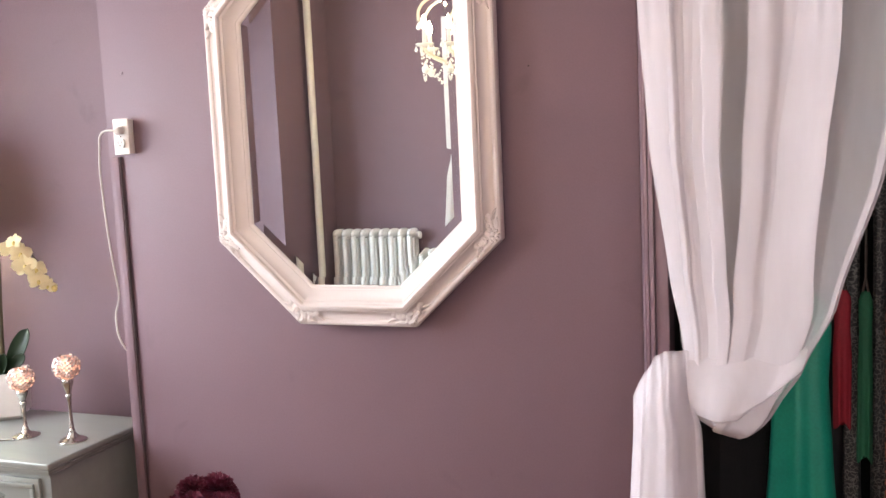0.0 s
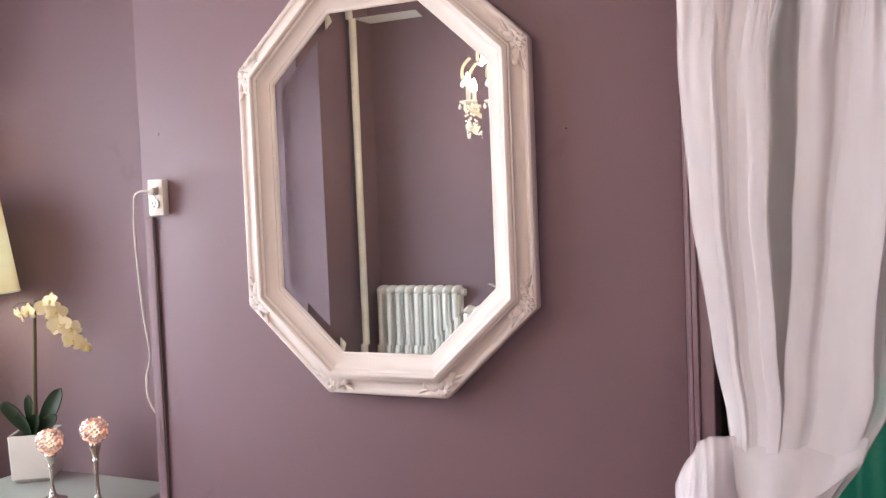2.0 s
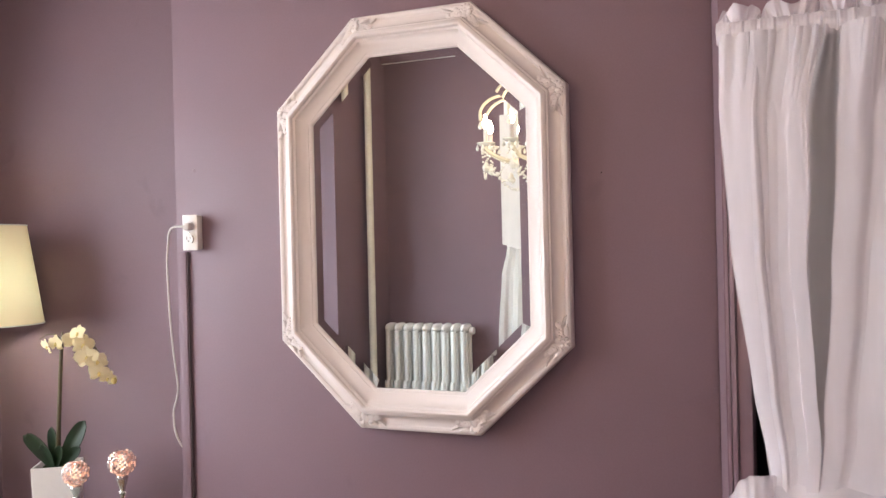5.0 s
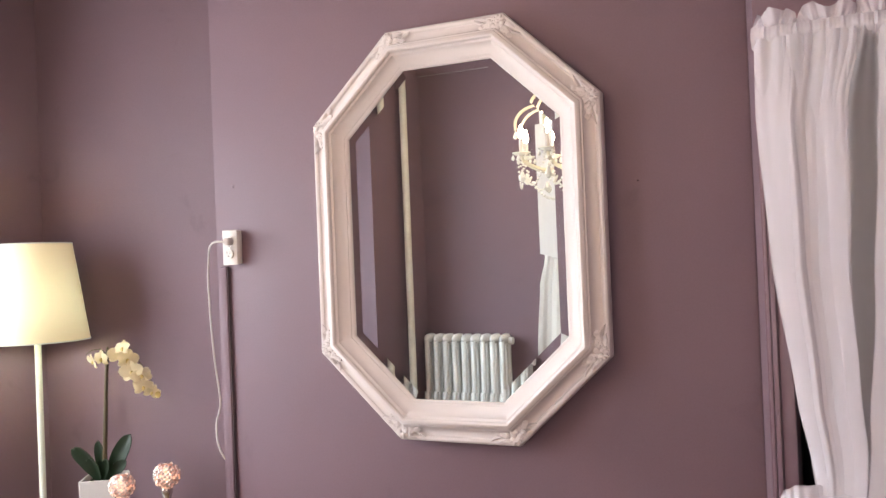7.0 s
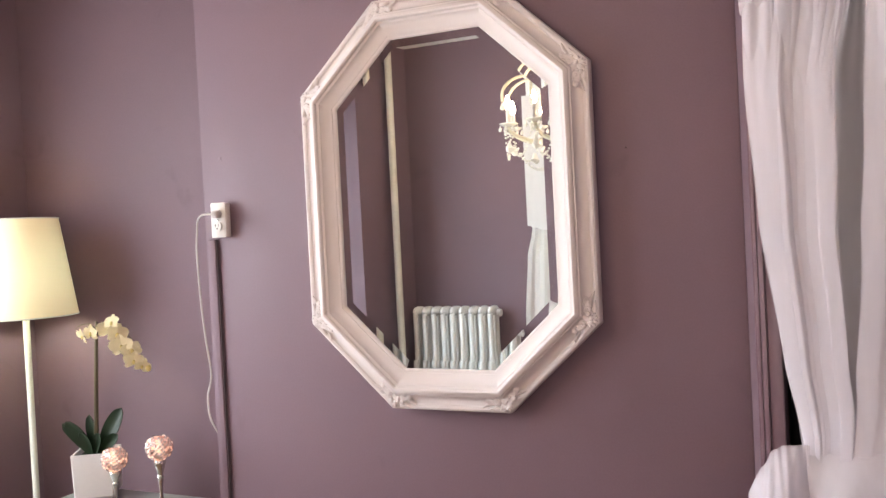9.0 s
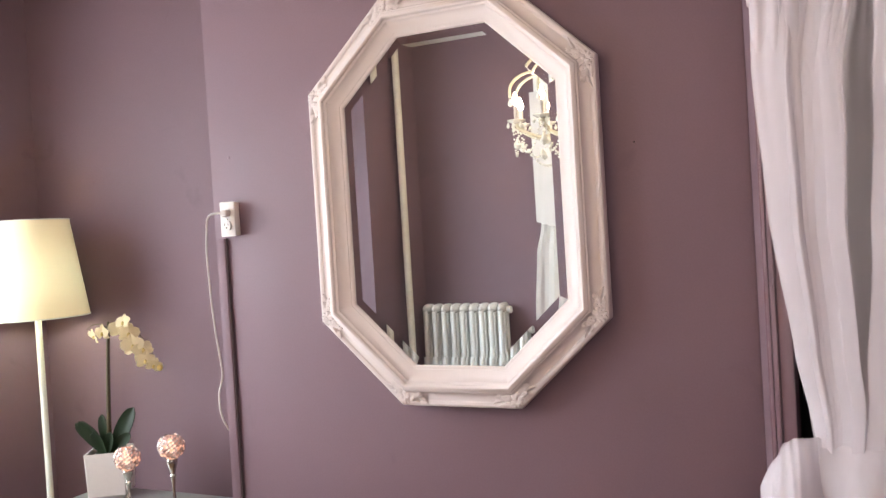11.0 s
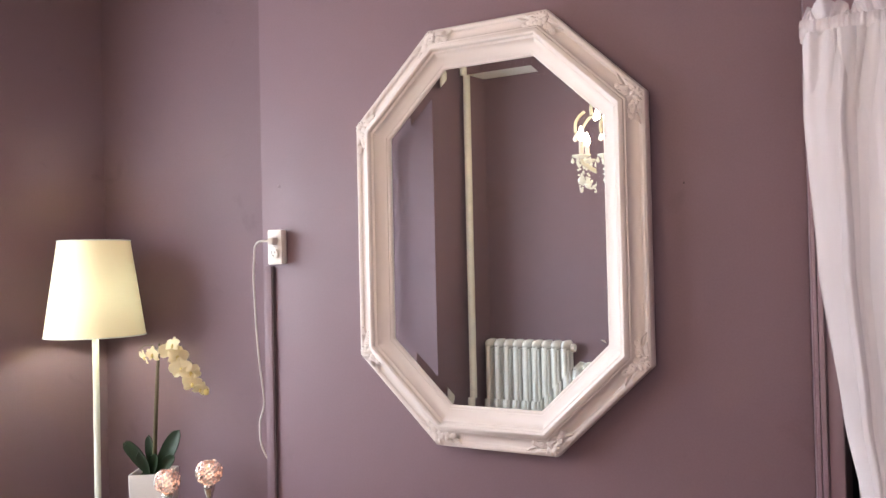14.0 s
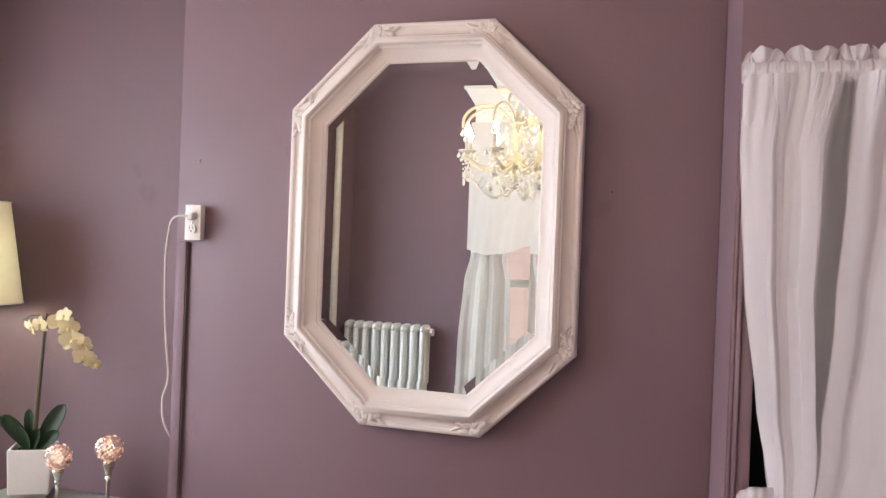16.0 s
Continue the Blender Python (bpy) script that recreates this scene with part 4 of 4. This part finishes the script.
part("panel", bm, SHEER, curtain)

# Rod sleeve and the frill that stands over it, both of several layers of gathered cloth.
for shift in range(4):
    rows = []
    for a in range(9):
        t = a / 8
        rows.append([(0.845 + 0.63 * i / 300, CY - (0.016 - 0.003 * shift) * math.sin(math.pi * t) * (1 + 0.22 * gathers(1.7 * i / 300 + 0.013 * shift)) - 0.004, 1.897 + 0.047 * t + 0.002 * gathers(1.7 * i / 300)) for i in range(301)])
    part("rod_sleeve", grid(bmesh.new(), rows), SHEER, curtain, "gathered rod sleeve")
rows = []
for a in range(11):
    t = a / 10
    row = []
    for i in range(481):
        q = i / 480
        w = 2 * math.pi * (7.5 * q + 0.2 * math.sin(2 * math.pi * 2.3 * q))
        lobe = math.sin(w) + 0.45 * math.sin(2.3 * w + 1) + 0.22 * math.sin(5.1 * w)
        notch = abs(math.sin(0.5 * w + 0.9)) ** 14 + 0.45 * abs(math.sin(0.81 * w + 2.2)) ** 18
        tall = 0.03 + 0.005 * math.sin(0.5 * w + 0.4) ** 2 + 0.0016 * math.sin(3.3 * w) + 0.001 * math.sin(7.7 * w) - 0.02 * notch
        row.append((0.847 + 0.626 * q + 0.011 * t * math.cos(w) + 0.002 * t * math.sin(4 * w), CY - 0.004 + 0.021 * t ** 0.8 * lobe + 0.004 * (1 - t) * gathers(1.7 * q), 1.943 + t * tall))
    rows.append(row)
for dx, dy, dz in ((0, 0, 0), (0.003, 0.006, -0.001), (-0.004, 0.011, -0.003)):
    part("heading_frill", grid(bmesh.new(), [[(x + dx, y + dy, z + dz) for x, y, z in row] for row in rows]), SHEER, curtain, "ruffled heading over the rod")
part("sleeve_back", grid(bmesh.new(), [[(0.845 + 0.63 * i / 200, CY + 0.012 + 0.003 * gathers(i / 200), z) for i in range(201)] for z in (1.9, 1.92, 1.943)]), SHEER, curtain)
rod = thing("curtain_rod", (0, 0, 0), "thin white curtain rod over the closet opening", "curtain rod")
part("rod", tube(bmesh.new(), [(0.85, CY, 1.922), (1.515, CY, 1.922)], 0.006, 12), WHITEWOOD, rod)
for bx in (0.862, 1.51):
    part("bracket", box(bmesh.new(), (bx - 0.006, CY, 1.916), (bx + 0.006, PY, 1.928), 0.002), WHITEWOOD, rod)

# The cloth is knotted round itself at the jamb; the tail falls from the knot to the floor.
def tail(u, s):
    top_x = along([(0, 0.824), (0.3, 0.868), (0.5, 0.89), (1, 0.945)], u)
    top_z = along([(0, 0.875), (0.2, 0.935), (0.38, 0.972), (0.6, 0.983), (1, 0.985)], u)
    x0 = along([(0, 0.824), (0.1, 0.82), (0.3, 0.81), (0.5, 0.804), (1, 0.795)], s)
    x1 = along([(0, 0.945), (0.1, 0.948), (0.19, 0.962), (0.5, 0.972), (1, 0.978)], s)
    k = min(1.0, s * 6)
    x = (top_x * (1 - k) + (x0 + (x1 - x0) * u) * k) + 0.005 * math.sin(2 * math.pi * 2.1 * u + 0.7) * k
    z = top_z + (0.015 - top_z) * s
    slant = 7.0 * s * math.exp(-5 * s)
    y = CY - 0.04 - 0.045 * max(0.0, math.sin(math.pi * min(1, u * 1.05))) ** 0.8 * (1 - 0.5 * s) * min(1, 0.25 + 7 * s)
    y += 0.0065 * math.cos(2 * math.pi * (1.7 * u + 0.6 * slant) + 0.7) * (0.25 + 0.75 * k) + 0.0012 * math.sin(2 * math.pi * (6 * u - slant) + 3 * s)
    return (x, y, z)


part("tail", grid(bmesh.new(), [[tail(i / 90, j / 60) for i in range(91)] for j in range(61)]), SHEER, curtain, "knotted end of the voile hanging to the floor")
part("tail_fold", grid(bmesh.new(), [[(tail(1 - i / 60, j / 30)[0], tail(1 - i / 60, j / 30)[1] + 0.045 + 0.01 * math.sin(i * 0.5), tail(1 - i / 60, j / 30)[2] - 0.02) for i in range(61)] for j in range(31)]), SHEER, curtain)
for dx, dy, dz in ((0.006, 0.02, -0.012), (0.003, 0.008, -0.004), (-0.002, 0.014, -0.008)):
    part("tail_fold", grid(bmesh.new(), [[(x + dx, y + dy, z + dz) for x, y, z in [tail(i / 60, j / 40) for i in range(61)]] for j in range(41)]), SHEER, curtain)


# The gathered cloth folds over itself at the bottom of the loop.
def flap(u, s):
    low = along([(0, 0.842), (0.04, 0.836), (0.3, 0.833), (0.6, 0.838), (0.8, 0.872), (1, 0.945)], u)
    z = 1.04 + (low - 1.04) * s
    x0, x1 = along([(0.83, 0.961), (0.9, 0.946), (1.04, 0.925)], z), along([(0.83, 1.1), (0.945, 1.176), (1.04, 1.205)], z)
    x = x0 + (x1 - x0) * u
    y = CY - 0.045 - 0.05 * s * math.sin(math.pi * (0.08 + 0.84 * u)) + 0.004 * math.sin(9 * u + 2 * s) * s + 0.05 * (1 - s) ** 2
    return (x, y + 0.02 * max(0.0, (s - 0.93) / 0.07) ** 2, z)


part("fold", grid(bmesh.new(), [[flap(i / 50, j / 24) for i in range(51)] for j in range(25)]), SHEER, curtain)
part("fold", grid(bmesh.new(), [[(x, y + 0.008, z + 0.004) for x, y, z in [flap(i / 40, j / 20) for i in range(41)]] for j in range(21)]), SHEER, curtain)


# ---------------------------------------------------------------- clothes in the closet
rail = thing("clothes_rail", (0, 0, 0), "black metal clothes rail in the closet", "clothes rail")
part("rail", tube(bmesh.new(), [(0.862, 0.2, 1.62), (1.949, 0.2, 1.62)], 0.0125, 12), DARKMETAL, rail)


def garment(name, x, y, wide, top, bottom, mat, label, waves, depth=0.05, flare=1.3, seed=0, turn=0):
    g = thing(name, (x, y, 0), label, "garment", "clothes on the rail", turn=turn)
    bm = bmesh.new()
    rs = random.Random(seed)
    ph = rs.uniform(0, 6)
    rows = []
    n = 56
    for j in range(21):
        s = j / 20
        w = wide * along([(0, 0.45), (0.06, 0.9), (0.25, 0.8), (0.5, 0.95), (1, flare)], s)
        row = []
        for i in range(n + 1):
            a = 2 * math.pi * i / n
            rip = 1 + 0.35 * s * math.sin(waves * a + ph) + 0.12 * math.sin((waves + 4) * a + 2 * ph) * s
            row.append((w / 2 * math.cos(a) * (1 + 0.05 * rip), depth * math.sin(a) * rip * (0.35 + 0.65 * s), top + (bottom - top) * s + 0.012 * math.sin(waves * a) * s))
        rows.append(row)
    grid(bm, rows)
    part("cloth", bm, mat, g)
    part("hanger", tube(bmesh.new(), [(-wide * 0.22, 0, top - 0.01), (0, 0, top + 0.035), (0, 0, 1.6), (0.0, 0.02, 1.635)], 0.003, 6), DARKMETAL, g, "thin dark hanger")
    part("hanger_bar", tube(bmesh.new(), [(0, 0, top + 0.035), (wide * 0.22, 0, top - 0.01)], 0.003, 6), DARKMETAL, g)
    return g


garment("black_dress", 1.0, 0.2, 0.25, 1.5, 0.25, BLACK, "long black dress hanging on the closet rail", 7, 0.05, 1.2, 1)
garment("teal_dress", 1.19, 0.1, 0.16, 1.04, 0.12, TEAL, "teal satin dress hanging low on the closet rail", 6, 0.06, 1.45, 2)
garment("grey_dress", 1.19, 0.29, 0.28, 1.5, 0.35, GREYCLOTH, "grey satin dress with a laced back on the rail", 6, 0.05, 1.1, 3)
garment("red_dress", 1.288, 0.1, 0.045, 1.05, 0.7, RED, "narrow crimson dress hanging on the closet rail", 3, 0.025, 0.9, 4)
garment("patterned_dress", 1.315, 0.14, 0.04, 1.45, 0.12, LACE, "black and grey patterned dress on the closet rail", 3, 0.025, 1.2, 5)
garment("green_dress", 1.34, 0.08, 0.036, 1.05, 0.62, GREEN, "bottle green dress hanging on the closet rail", 3, 0.025, 1.0, 6)
garment("patterned_dress", 1.372, 0.1, 0.032, 1.45, 0.12, LACE, "grey patterned dress beside the rust one", 3, 0.025, 1.1, 7)
garment("rust_dress", 1.41, 0.12, 0.05, 1.45, 0.12, RUST, "rust red sequinned dress on the closet rail", 4, 0.03, 1.1, 8)
garment("red_dress", 1.47, 0.12, 0.07, 1.45, 0.12, RED, "crimson dress at the end of the rail", 4, 0.03, 1.1, 9)
garment("black_dress", 1.4, 0.45, 0.7, 1.5, 0.2, BLACK, "black dresses packed at the back of the closet", 9, 0.08, 1.1, 10)

lacing = thing("lacing_ribbon", (1.245, 0.235, 0), "white criss-cross lacing on the grey dress", "ribbon")
for k in range(13):
    z, dx = 1.04 + 0.032 * k, 0.0028 * k - 0.002
    part("lace", tube(bmesh.new(), [(dx - 0.024, 0.0, z), (dx - 0.005, -0.006, z + 0.005), (dx + 0.014, -0.004, z + 0.002), (dx + 0.023, 0.0, z - 0.009)], 0.0028, 6), WHITECLOTH, lacing)


# ---------------------------------------------------------------- things seen in the mirror
# Column radiator.
RX0, RX1, RY, RZ = -1.66, -1.05, -3.05, 0.975
radiator = thing("radiator", (RX0, RY, 0), "white enamelled cast iron column radiator", "radiator")
NSEC = 9
pitch = (RX1 - RX0) / NSEC


def section():
    bm = bmesh.new()
    for dy in (-0.055, 0.0, 0.055):
        tube(bm, [(0, dy, 0.1), (0, dy, 0.16), (0, dy, RZ - 0.07), (0, dy * 0.92, RZ - 0.025), (0, dy * 0.8, RZ - 0.012)], [0.014, 0.0165, 0.0165, 0.018, 0.012], 10)
    for z in (0.12, RZ - 0.035):
        blob(bm, (0, 0, z), (0.0262, 0.082, 0.033), sub=3)
    return bm


first = part("section", section(), RADPAINT, radiator)
first.location = (pitch / 2, 0, 0)
for k in range(1, NSEC):
    ob = new("section", first.data)
    ob.parent = radiator
    ob.location = (pitch * (k + 0.5), 0, 0)
for k in (0, NSEC - 1):
    for dy in (-0.05, 0.05):
        part("foot", lathe(bmesh.new(), [(0.02, 0), (0.012, 0.03), (0.014, 0.12)], 12, (pitch * (k + 0.5), dy, 0)), RADPAINT, radiator)
part("end_boss", tube(bmesh.new(), [(RX1 - RX0 - 0.005, 0, RZ - 0.05), (RX1 - RX0 + 0.022, 0, RZ - 0.05)], 0.024, 16), RADPAINT, radiator)

pipe = thing("heating_pipe", (-1.667, -2.86, 0), "cream painted vertical heating pipe with ceiling collar", "pipe")
part("pipe_run", tube(bmesh.new(), [(0, 0, 0), (0, 0, 1.2), (0, 0, TOP)], 0.0235, 18), PIPE, pipe)
for z in (0.0, TOP - 0.02):
    part("collar", lathe(bmesh.new(), [(0.026, z), (0.05, z), (0.05, z + 0.01), (0.03, z + 0.02), (0.026, z + 0.02)], 24), PIPE, pipe)

# Curtains on the back window.
back_curtain = thing("window_curtain", (0, 0, 0), "white sheer window curtain swept aside under a deep valance", "curtain")
rows = []
for j in range(41):
    s = j / 40
    z = 2.3 + (0.06 - 2.3) * s
    a = along([(0, -0.81), (0.3, -0.8), (0.38, -0.785), (0.45, -0.825), (0.62, -0.855), (1, -0.87)], s)
    b = along([(0, -0.5), (0.3, -0.5), (0.38, -0.56), (0.45, -0.52), (0.62, -0.505), (1, -0.49)], s)
    rows.append([(a + (b - a) * i / 60, BACK + 0.1 + 0.014 * math.sin(2 * math.pi * 3.2 * i / 60 + s) + 0.003 * math.sin(2 * math.pi * 11 * i / 60 + 2 * s), z) for i in range(61)])
part("side_panel", grid(bmesh.new(), rows), VOILE_LIT, back_curtain)
rows = []
for j in range(21):
    s = j / 20
    row = []
    for i in range(121):
        u = i / 120
        z = 2.3 + (along([(0, 1.48), (0.08, 1.445), (0.19, 1.465), (0.28, 1.515), (0.5, 1.55), (0.8, 1.5), (1, 1.46)], u) - 2.3) * s
        row.append((-0.81 + 1.45 * u, BACK + 0.13 + 0.0035 * math.sin(2 * math.pi * 7 * u + 5 * s) * (0.5 + 0.5 * s) + 0.001 * math.sin(2 * math.pi * 23 * u + 9 * s), z))
    rows.append(row)
part("valance", grid(bmesh.new(), rows), VOILE_DIM, back_curtain, "deep gathered white valance")

# Chandelier.
CHX, CHY, CHZ = -0.237, -1.95, 1.946
chandelier = thing("chandelier", (CHX, CHY, CHZ), "lit crystal chandelier with candle bulbs and bead swags", "chandelier")
part("column", lathe(bmesh.new(), [(0.0, -0.1), (0.012, -0.09), (0.022, -0.07), (0.012, -0.05), (0.03, -0.03), (0.045, 0.0), (0.03, 0.025), (0.012, 0.04), (0.016, 0.08), (0.026, 0.12), (0.014, 0.16), (0.01, 0.22), (0.02, 0.25), (0.008, 0.28), (0.006, 0.34)], 20), ARMGLASS, chandelier, "turned glass column")
bm = bmesh.new()
for k in range(14):
    m = pose(0, 0, 0.35 + 0.028 * k, 90, 0, 90 * (k % 2))
    pts = [m @ Vector((0.008 * math.cos(a), 0.016 * math.sin(a), 0)) for a in [2 * math.pi * j / 10 for j in range(11)]]
    tube(bm, pts, 0.002, 5, False)
part("chain", bm, GOLD, chandelier, "gilt chain")
part("ceiling_rose", lathe(bmesh.new(), [(0.0, TOP - CHZ - 0.05), (0.02, TOP - CHZ - 0.05), (0.05, TOP - CHZ - 0.02), (0.055, TOP - CHZ)], 24), GOLD, chandelier)


def beads(bm, pts, r):
    for p in pts:
        blob(bm, p, (r, r, r), sub=1)


def drop(bm, at, size):
    lathe(bm, [(0.0, 0), (size * 0.12, -size * 0.2), (size * 0.34, -size * 0.7), (size * 0.2, -size * 0.95), (0.0, -size * 1.05)], 7, at)


NARM, REACH = 8, 0.262
for k in range(NARM):
    a = 2 * math.pi * (k + 0.2) / NARM
    c, s = math.cos(a), math.sin(a)
    P = lambda r, z: (r * c, r * s, z)
    arm = part("arm", tube(bmesh.new(), rounded([P(0.02, 0.0), P(0.06, -0.035), P(0.12, -0.055), P(0.18, -0.045), P(REACH - 0.01, -0.01), P(REACH, 0.02)]), 0.009, 10), ARMGLASS, chandelier, "curved glass arm")
    part("bobeche", lathe(bmesh.new(), [(0.008, 0.015), (0.03, 0.018), (0.047, 0.03), (0.045, 0.033), (0.028, 0.024), (0.01, 0.024)], 20, P(REACH, 0)), PEARL, arm, "cut crystal drip pan")
    part("candle_sleeve", lathe(bmesh.new(), [(0.011, 0.024), (0.011, 0.1), (0.006, 0.104)], 14, P(REACH, 0)), POT, arm, "ivory candle sleeve")
    part("bulb", lathe(bmesh.new(), [(0.006, 0.104), (0.013, 0.118), (0.0145, 0.13), (0.009, 0.148), (0.003, 0.165), (0, 0.17)], 14, P(REACH, 0)), CANDLE, arm, "lit flame shaped bulb")
    # upper scroll that rises over each candle
    part("scroll", tube(bmesh.new(), rounded([P(0.015, 0.16), P(0.06, 0.225), P(0.12, 0.26), P(0.19, 0.262), P(0.25, 0.235), P(0.285, 0.19), P(0.288, 0.14)]), 0.0075, 8), ARMGLASS, arm, "glass upper scroll")
    bm = bmesh.new()
    for j in range(8):
        b = 2 * math.pi * j / 8
        at = (REACH * c + 0.045 * math.cos(b), REACH * s + 0.045 * math.sin(b), 0.026)
        drop(bm, (at[0], at[1], at[2] - 0.004), 0.026)
    drop(bm, P(REACH, -0.05), 0.06)
    drop(bm, P(0.14, -0.11), 0.05)
    drop(bm, P(0.288, 0.138), 0.04)
    part("crystal_drops", bm, PEARL, arm, "hanging crystal teardrops", smooth=False)
    # swag of beads from this arm to the next, and one to the bottom of the column
    a2 = 2 * math.pi * (k + 1.2) / NARM
    p0, p1 = Vector(P(REACH + 0.02, 0.02)), Vector(((REACH + 0.02) * math.cos(a2), (REACH + 0.02) * math.sin(a2), 0.02))
    bm = bmesh.new()
    beads(bm, [p0.lerp(p1, j / 20) + Vector((0, 0, -0.62 * (j / 20) * (1 - j / 20))) for j in range(21)], 0.0062)
    p2 = Vector((0, 0, -0.09))
    beads(bm, [p0.lerp(p2, j / 20) + Vector((0, 0, -0.62 * (j / 20) * (1 - j / 20))) for j in range(20)], 0.0068)
    part("bead_swag", bm, PEARL, arm, "swags of crystal beads")
part("finial_drop", blob(bmesh.new(), (0, 0, -0.125), (0.016, 0.016, 0.024), sub=2), CRYSTAL, chandelier, "crystal ball finial", smooth=False)
# Small cut crystals strung thickly round the column between the arms.
rs = random.Random(21)
bm = bmesh.new()
for k in range(150):
    a, h = rs.uniform(0, 2 * math.pi), rs.uniform(-0.1, 0.21)
    reach = rs.uniform(0.035, 0.07 + 0.11 * max(0.0, 1 - abs(h - 0.02) / 0.16))
    if k % 3:
        blob(bm, (reach * math.cos(a), reach * math.sin(a), h), (0.009, 0.009, 0.011), sub=1)
    else:
        drop(bm, (reach * math.cos(a), reach * math.sin(a), h), 0.034)
part("crystal_strands", bm, PEARL, chandelier, "strands of small cut crystals", smooth=False)
